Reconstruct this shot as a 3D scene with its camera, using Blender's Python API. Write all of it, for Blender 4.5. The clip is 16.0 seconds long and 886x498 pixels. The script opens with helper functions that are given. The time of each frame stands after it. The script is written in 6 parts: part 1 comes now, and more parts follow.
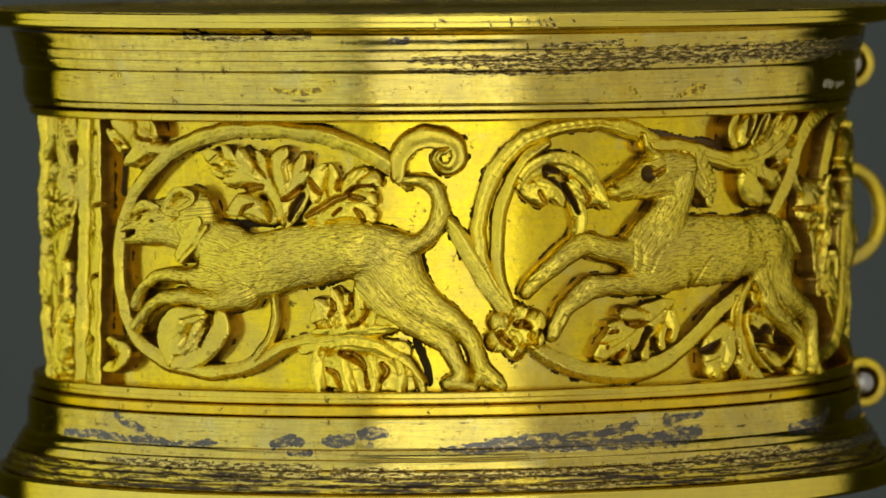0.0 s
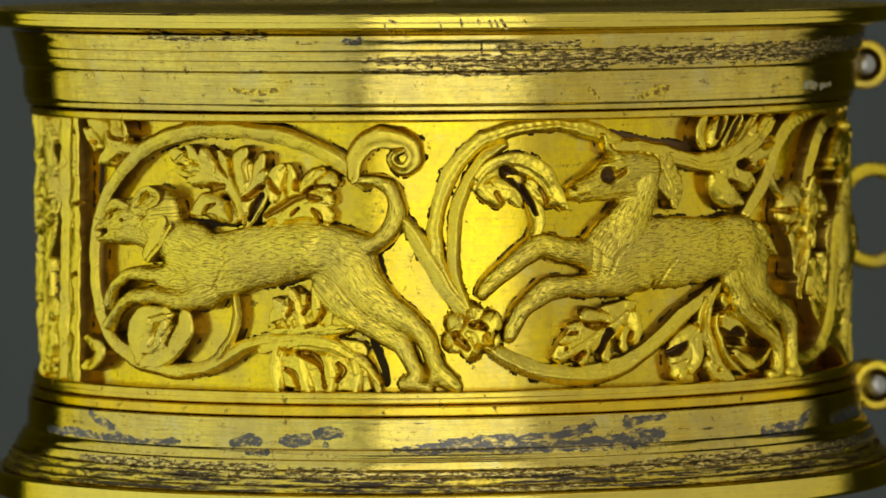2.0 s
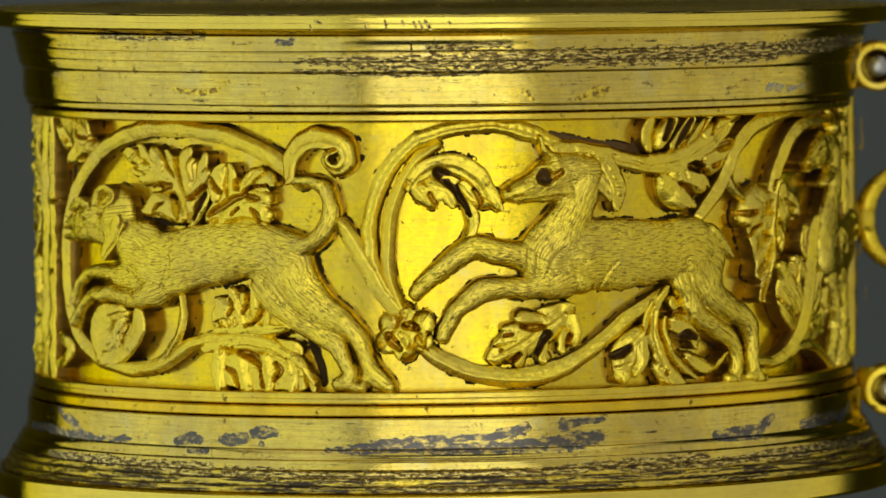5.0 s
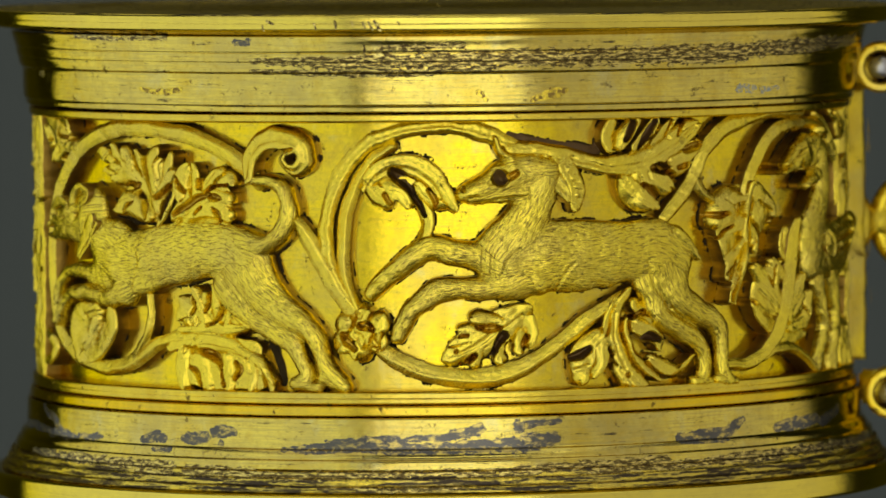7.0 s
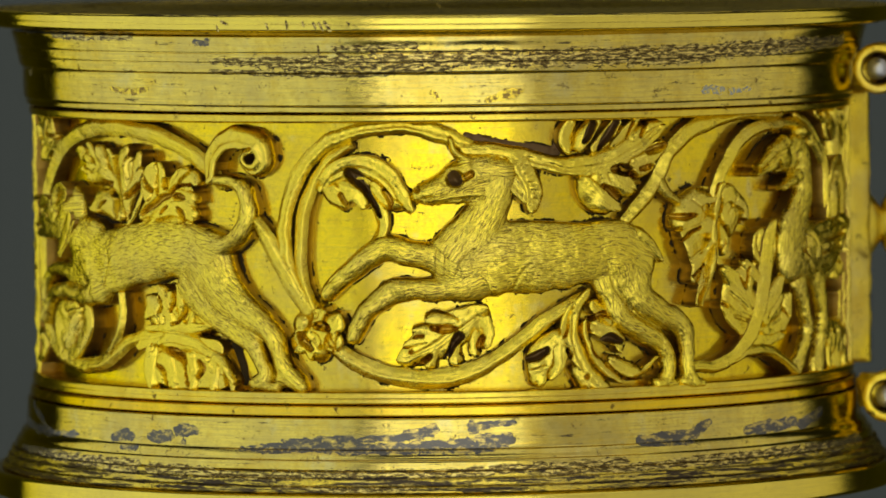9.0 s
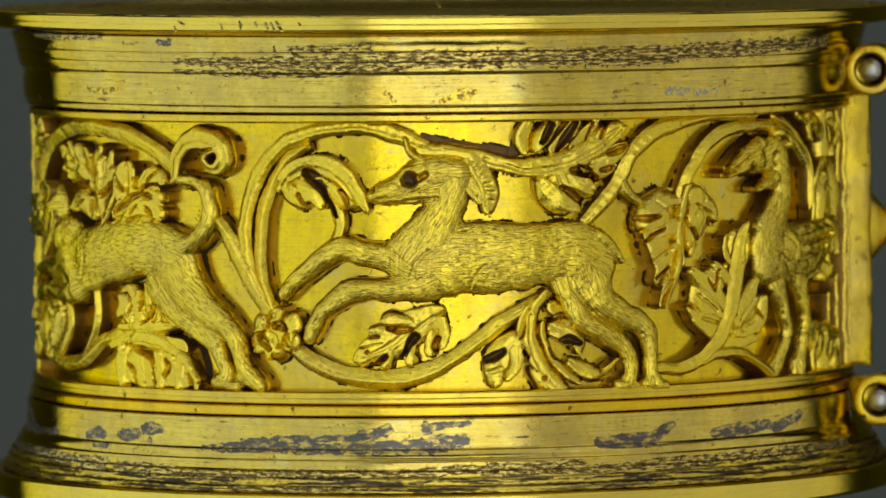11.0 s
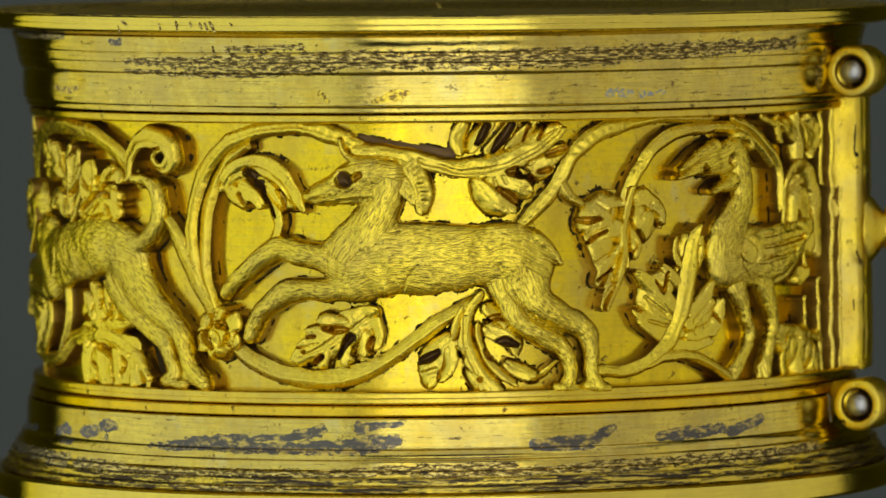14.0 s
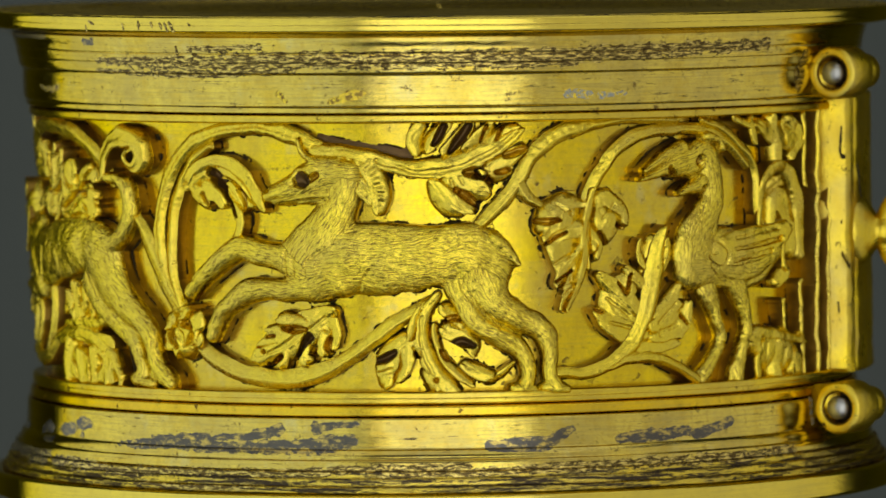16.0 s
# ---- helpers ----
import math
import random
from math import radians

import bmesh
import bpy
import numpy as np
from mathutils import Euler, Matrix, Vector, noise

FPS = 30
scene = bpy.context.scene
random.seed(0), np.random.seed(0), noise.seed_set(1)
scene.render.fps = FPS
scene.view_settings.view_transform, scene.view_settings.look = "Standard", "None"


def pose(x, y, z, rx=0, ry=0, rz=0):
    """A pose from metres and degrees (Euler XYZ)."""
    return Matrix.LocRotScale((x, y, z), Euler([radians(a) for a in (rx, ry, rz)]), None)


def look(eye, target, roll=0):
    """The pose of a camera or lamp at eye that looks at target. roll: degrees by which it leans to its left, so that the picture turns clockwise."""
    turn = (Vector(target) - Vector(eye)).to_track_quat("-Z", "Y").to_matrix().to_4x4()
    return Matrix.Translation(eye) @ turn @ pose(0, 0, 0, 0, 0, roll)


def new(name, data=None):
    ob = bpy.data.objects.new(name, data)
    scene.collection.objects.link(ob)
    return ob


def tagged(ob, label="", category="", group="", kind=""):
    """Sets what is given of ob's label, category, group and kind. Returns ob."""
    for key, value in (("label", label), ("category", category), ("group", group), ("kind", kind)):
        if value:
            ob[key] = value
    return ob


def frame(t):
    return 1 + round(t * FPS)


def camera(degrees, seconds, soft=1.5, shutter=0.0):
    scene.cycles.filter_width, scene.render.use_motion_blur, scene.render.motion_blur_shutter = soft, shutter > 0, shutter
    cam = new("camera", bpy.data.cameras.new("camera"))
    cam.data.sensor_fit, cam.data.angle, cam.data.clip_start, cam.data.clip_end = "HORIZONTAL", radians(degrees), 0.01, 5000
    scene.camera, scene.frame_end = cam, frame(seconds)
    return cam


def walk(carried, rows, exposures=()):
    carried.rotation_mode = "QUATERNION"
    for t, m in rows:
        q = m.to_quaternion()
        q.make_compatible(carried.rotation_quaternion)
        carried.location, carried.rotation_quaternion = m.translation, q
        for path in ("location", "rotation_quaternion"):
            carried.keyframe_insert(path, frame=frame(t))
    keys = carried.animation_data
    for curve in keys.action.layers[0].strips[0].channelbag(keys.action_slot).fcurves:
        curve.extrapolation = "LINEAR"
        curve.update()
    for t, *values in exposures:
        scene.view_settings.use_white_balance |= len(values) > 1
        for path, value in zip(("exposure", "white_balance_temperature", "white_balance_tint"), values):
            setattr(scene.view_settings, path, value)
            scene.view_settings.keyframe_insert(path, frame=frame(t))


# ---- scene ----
MM = 0.001
LIFT = 34.8          # height of the lid joint over the table, mm

# the camera: a long macro lens on a stand, 64 cm from the axis
cam = camera(6.811, 16.0, soft=1.7)
cam.data.dof.use_dof, cam.data.dof.focus_distance, cam.data.dof.aperture_fstop = True, 0.6115, 50.0
EYE = Vector((0.0, -0.64347, (17.2 + LIFT) * MM))
YAW, TILT, ROLL = radians(0.0087), radians(2.832), -0.76
AIM = Vector((math.sin(YAW) * math.cos(TILT), math.cos(YAW) * math.cos(TILT), -math.sin(TILT)))
walk(cam, [(0.0, look(EYE, EYE + AIM, ROLL)), (16.0, look(EYE, EYE + AIM, ROLL))])

# ---- light ----
world = bpy.data.worlds.new("studio")
scene.world = world
world.use_nodes = True
world.node_tree.nodes["Background"].inputs[0].default_value = (0.60, 0.66, 0.70, 1)
world.node_tree.nodes["Background"].inputs[1].default_value = 0.02
scene.view_settings.exposure = 0.0


def softbox(name, angle, dist, width, height, z, watts, colour=(1, 1, 1)):
    """A rectangular studio softbox facing the drum, angle in degrees from the camera's side, positive to the right."""
    lamp = bpy.data.lights.new(name, "AREA")
    lamp.shape, lamp.size, lamp.size_y, lamp.energy, lamp.color = "RECTANGLE", width, height, watts, colour
    a = radians(angle)
    eye = Vector((math.sin(a) * dist, -math.cos(a) * dist, z))
    ob = new(name, lamp)
    ob.matrix_world = look(eye, (0, 0, z))
    return ob


softbox("softbox_front", 1.3, 0.95, 0.70, 1.35, 0.05, 4.35, (0.975, 0.985, 0.93))
softbox("softbox_side", -76, 0.60, 1.62, 1.50, 0.05, 6.1, (0.94, 1.0, 0.92))
softbox("softbox_side", 69, 0.60, 1.32, 1.50, 0.05, 3.1, (1.0, 0.965, 0.84))


def overhead(name, z, width, depth, y, watts):
    lamp = bpy.data.lights.new(name, "AREA")
    lamp.shape, lamp.size, lamp.size_y, lamp.energy = "RECTANGLE", width, depth, watts
    ob = new(name, lamp)
    ob.matrix_world = pose(0, y, z)


overhead("softbox_top", 0.95, 1.2, 1.0, -0.25, 2.4)


# ---- materials ----
def node(nt, kind, **values):
    n = nt.nodes.new(kind)
    for key, value in values.items():
        n.inputs[key.replace("_", " ")].default_value = value
    return n


def ramp(nt, source, low, high, invert=False):
    n = nt.nodes.new("ShaderNodeMapRange")
    n.inputs["From Min"].default_value, n.inputs["From Max"].default_value = low, high
    n.inputs["To Min"].default_value, n.inputs["To Max"].default_value = (1, 0) if invert else (0, 1)
    nt.links.new(source, n.inputs["Value"])
    return n.outputs["Result"]


def mixed(nt, fac, a, b):
    n = nt.nodes.new("ShaderNodeMix")
    n.data_type = "RGBA"
    for sock, v in ((n.inputs[0], fac), (n.inputs[6], a), (n.inputs[7], b)):
        if isinstance(v, (tuple, float)):
            sock.default_value = v
        else:
            nt.links.new(v, sock)
    return n.outputs[2]


def times(nt, a, b, op="MULTIPLY"):
    n = nt.nodes.new("ShaderNodeMath")
    n.operation = op
    for sock, v in zip(n.inputs, (a, b)):
        if isinstance(v, (int, float)):
            sock.default_value = v
        else:
            nt.links.new(v, sock)
    return n.outputs[0]


def noised(nt, coord, scale, stretch=(1, 1, 1), detail=4.0, rough=0.6):
    m = nt.nodes.new("ShaderNodeMapping")
    m.inputs["Scale"].default_value = stretch
    nt.links.new(coord, m.inputs["Vector"])
    n = node(nt, "ShaderNodeTexNoise", Scale=scale, Detail=detail, Roughness=rough)
    nt.links.new(m.outputs[0], n.inputs["Vector"])
    return n.outputs["Fac"]


GOLD = (0.82, 0.62, 0.068, 1)
DULL = (0.46, 0.36, 0.115, 1)
OXIDE = (0.060, 0.045, 0.030, 1)


def gilt(name, gold=GOLD, rough=0.16, spread=0.10, tarnish=0.0, hair=0.0, fur=0.0, dents=0.0, worn=0.35, pores=0.0, warm=0.0, coat=0.0, streaky=0.0, scuffs=0.0, grit=0.0):
    """Fire-gilt brass. Metres in object space; tarnish: share of dark oxide in streaks along the turning; hair: fine
    lathe lines;
    fur: short chased hair strokes along the limbs, darker brown in their troughs; scuffs: pale rubbed patches; dents:
    hammered unevenness; grit: fine chasing marks; worn: duller patches; pores: small dark pits."""
    mat = bpy.data.materials.new(name)
    mat.use_nodes = True
    nt = mat.node_tree
    bsdf = nt.nodes["Principled BSDF"]
    geo = nt.nodes.new("ShaderNodeTexCoord")
    uv, obj = geo.outputs["UV"], geo.outputs["Object"]
    blotch = noised(nt, obj, 170.0, detail=5.0)
    fine = noised(nt, obj, 1500.0, detail=3.0)
    mottle = noised(nt, obj, 1900.0, detail=6.0, rough=0.7)
    colour = mixed(nt, times(nt, ramp(nt, blotch, 0.42, 0.66), worn), gold, DULL)
    colour = mixed(nt, times(nt, ramp(nt, mottle, 0.50, 0.68), 0.8 * worn), colour, (0.52, 0.37, 0.05, 1))
    if warm:
        spot = noised(nt, obj, 420.0, (1, 1, 0.5), 6.0, 0.65)
        colour = mixed(nt, times(nt, ramp(nt, spot, 0.48, 0.70), warm), colour, (0.62, 0.42, 0.03, 1))
    metal = 1.0
    roughness = times(nt, times(nt, blotch, spread), rough - 0.4 * spread, "ADD")
    roughness = times(nt, times(nt, fine, 0.03), roughness, "ADD")
    if streaky:
        line = noised(nt, uv, 7.0, (0.25, 7.0, 1), 6.0, 0.7)
        colour = mixed(nt, times(nt, ramp(nt, line, 0.45, 0.66), streaky), colour, (0.50, 0.40, 0.115, 1))
        roughness = times(nt, times(nt, ramp(nt, line, 0.45, 0.66), 0.04), roughness, "ADD")
    if scuffs:
        rub = noised(nt, obj, 260.0, (1, 1, 0.7), 9.0, 0.72)
        mask = times(nt, ramp(nt, rub, 0.56, 0.68), scuffs)
        colour = mixed(nt, mask, colour, (0.66, 0.58, 0.24, 1))
        roughness = times(nt, times(nt, mask, 0.12), roughness, "ADD")
    strokes = None
    if fur:
        bend = nt.nodes.new("ShaderNodeTexNoise")
        bend.inputs["Scale"].default_value, bend.inputs["Detail"].default_value = 700.0, 1.0
        nt.links.new(obj, bend.inputs["Vector"])
        push = nt.nodes.new("ShaderNodeVectorMath")
        push.operation = "MULTIPLY_ADD"
        nt.links.new(bend.outputs["Color"], push.inputs[0])
        push.inputs[1].default_value = (0.05, 0.05, 0.0)
        nt.links.new(uv, push.inputs[2])
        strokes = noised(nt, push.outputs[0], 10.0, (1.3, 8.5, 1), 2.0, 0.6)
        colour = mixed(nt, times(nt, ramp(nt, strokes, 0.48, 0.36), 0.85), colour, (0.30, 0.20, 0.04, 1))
    if tarnish:
        streak = noised(nt, uv, 6.0, (0.35, 4.0, 1), 8.0, 0.7)
        grain = noised(nt, uv, 30.0, (0.6, 2.0, 1), 4.0, 0.7)
        mask = ramp(nt, times(nt, times(nt, grain, 0.35), streak, "ADD"), 0.86 - tarnish * 0.35, 0.94 - tarnish * 0.35)
        colour = mixed(nt, mask, colour, OXIDE)
        roughness = times(nt, times(nt, mask, 0.25), roughness, "ADD")
    if pores:
        pit = ramp(nt, noised(nt, obj, 900.0, detail=6.0, rough=0.75), 0.60, 0.67)
        mask = times(nt, pit, pores)
        colour = mixed(nt, mask, colour, (0.10, 0.055, 0.02, 1))
        roughness = times(nt, times(nt, mask, 0.3), roughness, "ADD")
    nt.links.new(colour, bsdf.inputs["Base Color"])
    nt.links.new(roughness, bsdf.inputs["Roughness"])
    bsdf.inputs["Metallic"].default_value = metal
    bsdf.inputs["Specular Tint"].default_value = (0.62, 0.50, 0.12, 1)
    bsdf.inputs["Coat Weight"].default_value, bsdf.inputs["Coat Roughness"].default_value = coat, 0.12
    height = None
    for amount, src in ((hair, lambda: noised(nt, uv, 10.0, (0.25, 22.0, 1), 4.0, 0.75)),
                        (fur, lambda: strokes),
                        (grit, lambda: noised(nt, obj, 1700.0, detail=5.0, rough=0.65)),
                        (dents, lambda: noised(nt, obj, 480.0, detail=7.0, rough=0.62))):
        if amount:
            one = times(nt, src(), amount)
            height = one if height is None else times(nt, height, one, "ADD")
    if height is not None:
        bump = nt.nodes.new("ShaderNodeBump")
        bump.inputs["Strength"].default_value, bump.inputs["Distance"].default_value = 1.0, MM
        nt.links.new(height, bump.inputs["Height"])
        nt.links.new(bump.outputs[0], bsdf.inputs["Normal"])
    return mat


def plain(name, colour, rough, metal=0.0, vary=0.15, scale=40.0):
    mat = bpy.data.materials.new(name)
    mat.use_nodes = True
    nt = mat.node_tree
    bsdf = nt.nodes["Principled BSDF"]
    geo = nt.nodes.new("ShaderNodeTexCoord")
    n = noised(nt, geo.outputs["Object"], scale, detail=5.0)
    dark = tuple(v * (1 - vary) for v in colour[:3]) + (1,)
    nt.links.new(mixed(nt, n, dark, colour), bsdf.inputs["Base Color"])
    bsdf.inputs["Roughness"].default_value, bsdf.inputs["Metallic"].default_value = rough, metal
    return mat


def speckled(name, first, second, share, scale, rough, metal, bumps=0.0, stretch=(1, 1, 1)):
    """Two finely mingled colours, as where oxide has eaten through gilding; share of the second one."""
    mat = bpy.data.materials.new(name)
    mat.use_nodes = True
    nt = mat.node_tree
    bsdf = nt.nodes["Principled BSDF"]
    geo = nt.nodes.new("ShaderNodeTexCoord")
    n = noised(nt, geo.outputs["UV"], scale, stretch, 7.0, 0.72)
    edge = 0.62 - 0.24 * share
    mask = ramp(nt, n, edge - 0.05, edge + 0.05)
    tone = mixed(nt, noised(nt, geo.outputs["Object"], 700.0, detail=4.0), tuple(0.55 * v for v in first[:3]) + (1,), first)
    nt.links.new(mixed(nt, mask, tone, second), bsdf.inputs["Base Color"])
    nt.links.new(times(nt, times(nt, mask, 0.2 - rough), rough, "ADD"), bsdf.inputs["Roughness"])
    nt.links.new(times(nt, times(nt, mask, 1.0 - metal), metal, "ADD"), bsdf.inputs["Metallic"])
    if bumps:
        bump = nt.nodes.new("ShaderNodeBump")
        bump.inputs["Strength"].default_value, bump.inputs["Distance"].default_value = 1.0, MM
        nt.links.new(times(nt, n, bumps), bump.inputs["Height"])
        nt.links.new(bump.outputs[0], bsdf.inputs["Normal"])
    return mat


POLISHED = gilt("polished_gilt", (0.92, 0.68, 0.018, 1), 0.13, 0.16, hair=0.003, dents=0.016, worn=0.5, pores=0.9, warm=0.6, streaky=0.25, scuffs=0.5)
TURNED = gilt("turned_gilt", (0.82, 0.645, 0.115, 1), 0.035, 0.035, tarnish=0.24, hair=0.004, dents=0.004, worn=0.7, pores=0.8, warm=0.55, streaky=0.75, scuffs=0.6)
LIP = gilt("burnished_lip", (0.86, 0.68, 0.10, 1), 0.06, 0.05, tarnish=0.04, hair=0.004, worn=0.25, streaky=0.3)
TARNISHED = gilt("tarnished_moulding", GOLD, 0.16, 0.15, tarnish=0.66, hair=0.02, worn=0.9)
LIDTOP = gilt("tarnished_lid_top", (0.64, 0.48, 0.06, 1), 0.30, 0.15, tarnish=0.55, dents=0.05, worn=0.9, pores=0.9)
RIM = gilt("frieze_rim_gilt", (0.85, 0.64, 0.06, 1), 0.13, 0.10, tarnish=0.08, hair=0.006, dents=0.012, worn=0.4, pores=0.8, streaky=0.4, warm=0.6)
CHASED = gilt("chased_gilt", (0.84, 0.66, 0.055, 1), 0.23, 0.12, hair=0.016, dents=0.10, grit=0.03, worn=0.5, pores=0.5, warm=0.4)
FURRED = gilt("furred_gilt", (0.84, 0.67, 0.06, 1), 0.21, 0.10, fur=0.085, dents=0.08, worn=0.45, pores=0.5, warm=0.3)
LEAFGILT = gilt("leaf_gilt", (0.84, 0.66, 0.055, 1), 0.23, 0.10, hair=0.010, dents=0.11, grit=0.03, worn=0.45, pores=0.5, warm=0.4)
FILLET = gilt("orange_gilt", (0.88, 0.60, 0.025, 1), 0.10, 0.10, tarnish=0.06, hair=0.004, dents=0.010, worn=0.35, pores=0.9, streaky=0.3, warm=0.8)
# Brown tarnish plus painted recess shade: face colour darkens in the deeper cuts.
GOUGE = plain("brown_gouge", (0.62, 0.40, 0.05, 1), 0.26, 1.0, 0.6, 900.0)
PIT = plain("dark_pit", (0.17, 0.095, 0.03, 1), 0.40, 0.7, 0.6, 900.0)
# Browner than the chased faces: side walls of the relief and hinge bores.
CUT = plain("brown_cut_edge", (0.36, 0.21, 0.03, 1), 0.36, 0.9, 0.7, 900.0)
# Near-black brown for dirt crumbs and for shade painted at feet and in gaps.
DIRT_SHADE = plain("dirt_and_shade", (0.050, 0.033, 0.012, 1), 0.95, 0.0, 0.6, 1500.0)
DIRT_SHADE.node_tree.nodes["Principled BSDF"].inputs["Specular IOR Level"].default_value = 0.1
STAIN = speckled("oxide_stain", (0.150, 0.138, 0.118, 1), (0.56, 0.43, 0.12, 1), 0.30, 14.0, 0.22, 0.9, 0.006, (0.6, 1.3, 1))
CRUST = speckled("dark_oxide_crust", (0.150, 0.100, 0.030, 1), (0.70, 0.55, 0.16, 1), 0.40, 26.0, 0.26, 0.95, 0.05, (0.45, 1.6, 1))
BLOOM = speckled("pale_blue_bloom", (0.34, 0.36, 0.33, 1), GOLD, 0.45, 26.0, 0.45, 0.3, 0.04)
BROWN = speckled("brown_spot", (0.30, 0.19, 0.045, 1), GOLD, 0.55, 20.0, 0.30, 0.9, 0.02)
KNUCKLE = gilt("hinge_gilt", (0.86, 0.65, 0.04, 1), 0.26, 0.18, dents=0.12, grit=0.04, worn=0.8, pores=1.0, warm=0.6)
STEEL = plain("steel_pin", (0.55, 0.54, 0.52, 1), 0.34, 1.0, 0.6, 900.0)
GREY = plain("grey_paper", (0.098, 0.110, 0.105, 1), 0.9, 0.0, 0.12, 6.0)
WALLPAINT = plain("dark_wall_paint", (0.11, 0.11, 0.10, 1), 0.9, 0.0, 0.2, 3.0)


# ---- building helpers ----
def mesh_ob(name, verts, faces, material, parent=None, label="", uvs=None, smooth=True, kind=""):
    me = bpy.data.meshes.new(name)
    me.from_pydata(verts, [], faces)
    me.validate()
    me.materials.append(material)
    if smooth:
        me.polygons.foreach_set("use_smooth", [True] * len(me.polygons))
    if uvs is not None:
        layer = me.uv_layers.new(name="UVMap")
        idx = np.empty(len(me.loops), dtype=np.int32)
        me.loops.foreach_get("vertex_index", idx)
        layer.data.foreach_set("uv", np.asarray(uvs, dtype=np.float32)[idx].ravel())
    ob = new(name, me)
    ob.parent = parent
    return tagged(ob, label, kind=kind)


def part(name, bm, material, parent, label=""):
    me = bpy.data.meshes.new(name)
    bm.to_mesh(me)
    bm.free()
    me.materials.append(material)
    me.polygons.foreach_set("use_smooth", [True] * len(me.polygons))
    ob = new(name, me)
    ob.parent = parent
    return tagged(ob, label)


def on_drum(deg, r, z):
    """Millimetres on the drum to metres; 0 degrees faces the camera at the start, positive to the right."""
    a = np.radians(deg)
    return np.stack([np.sin(a) * r, -np.cos(a) * r, z + LIFT + 0 * a], axis=-1) * MM


def turned(name, profile, material, parent, label="", steps=360, wobble=0.014, tip=0.0):
    """A ring turned on the lathe: (radius, height) in mm, listed from the top down the outside; sharp corners get a small chamfer;
    tip: how far the ring sits askew, lower towards 90 degrees."""
    pts = []
    n = len(profile)
    for i, (r, z) in enumerate(profile):
        a, b = profile[i - 1], profile[(i + 1) % n]
        for q, order in ((a, (0.42, 0.16)), (b, (0.16, 0.42))):
            dx, dz = q[0] - r, q[1] - z
            d = math.hypot(dx, dz)
            for share in order:
                c = min(0.45 * share, d * share)
                pts.append((r + dx / d * c, z + dz / d * c))
    m = len(pts)
    verts, faces, uvs = [], [], []
    run = 0.0
    runs = []
    for j in range(m):
        runs.append(run)
        run += math.hypot(pts[(j + 1) % m][0] - pts[j][0], pts[(j + 1) % m][1] - pts[j][1])
    ang = np.arange(steps + 1) * 360.0 / steps - 180.0
    P = np.array(pts)
    aa, jj = np.meshgrid(ang, np.arange(m) * 0.11, indexing="ij")
    rr = P[None, :, 0] + wobble * (value_noise(aa * 0.11, jj, 31) + 0.4 * value_noise(aa * 0.5, jj * 3, 32))
    rr[-1] = rr[0]
    zz = np.repeat(P[None, :, 1], steps + 1, 0) - tip * np.sin(np.radians(ang))[:, None]
    V = on_drum(np.repeat(ang[:, None], m, 1), rr, zz).reshape(-1, 3)
    U = np.stack([np.repeat(np.radians(ang)[:, None] * 3.5, m, 1), np.repeat(np.array(runs)[None] * 0.1, steps + 1, 0)], -1).reshape(-1, 2)
    for i in range(steps):
        for j in range(m):
            k = (j + 1) % m
            faces.append((i * m + j, i * m + k, (i + 1) * m + k, (i + 1) * m + j))
    ob = mesh_ob(name, V.tolist(), faces, material, parent, label, U)
    return ob


# ---- chased relief ----
LID_TIP = 0.2                 # the lid sits a little askew, mm
R_OUT, R_IN = 35.2, 33.62     # mean face of the frieze and the drum behind it, mm


def value_noise(x, y, seed):
    """Smooth random field of -1 to 1, one cell a unit."""
    rng = np.random.RandomState(seed)
    table = rng.rand(256, 256) * 2 - 1
    xi, yi = np.floor(x).astype(int), np.floor(y).astype(int)
    fx, fy = x - xi, y - yi
    fx, fy = fx * fx * (3 - 2 * fx), fy * fy * (3 - 2 * fy)
    a, b = table[xi % 256, yi % 256], table[(xi + 1) % 256, yi % 256]
    c, d = table[xi % 256, (yi + 1) % 256], table[(xi + 1) % 256, (yi + 1) % 256]
    return (a * (1 - fx) + b * fx) * (1 - fy) + (c * (1 - fx) + d * fx) * fy


def flowing(pts, per=7):
    """A smooth line through points of any size."""
    p = np.array(pts, dtype=float)
    if len(p) == 1:
        p = np.vstack([p, p + 1e-4])
    p = np.vstack([2 * p[0] - p[1], p, 2 * p[-1] - p[-2]])
    out = []
    for i in range(1, len(p) - 2):
        t = (np.arange(per) / per)[:, None]
        a, b, c, d = p[i - 1], p[i], p[i + 1], p[i + 2]
        out.append(0.5 * (2 * b + (c - a) * t + (2 * a - 5 * b + 4 * c - d) * t ** 2 + (3 * b - a - 3 * c + d) * t ** 3))
    out.append(p[-2][None])
    q = np.vstack(out)
    q[:, 2] = np.maximum(q[:, 2], 0.05)
    return q


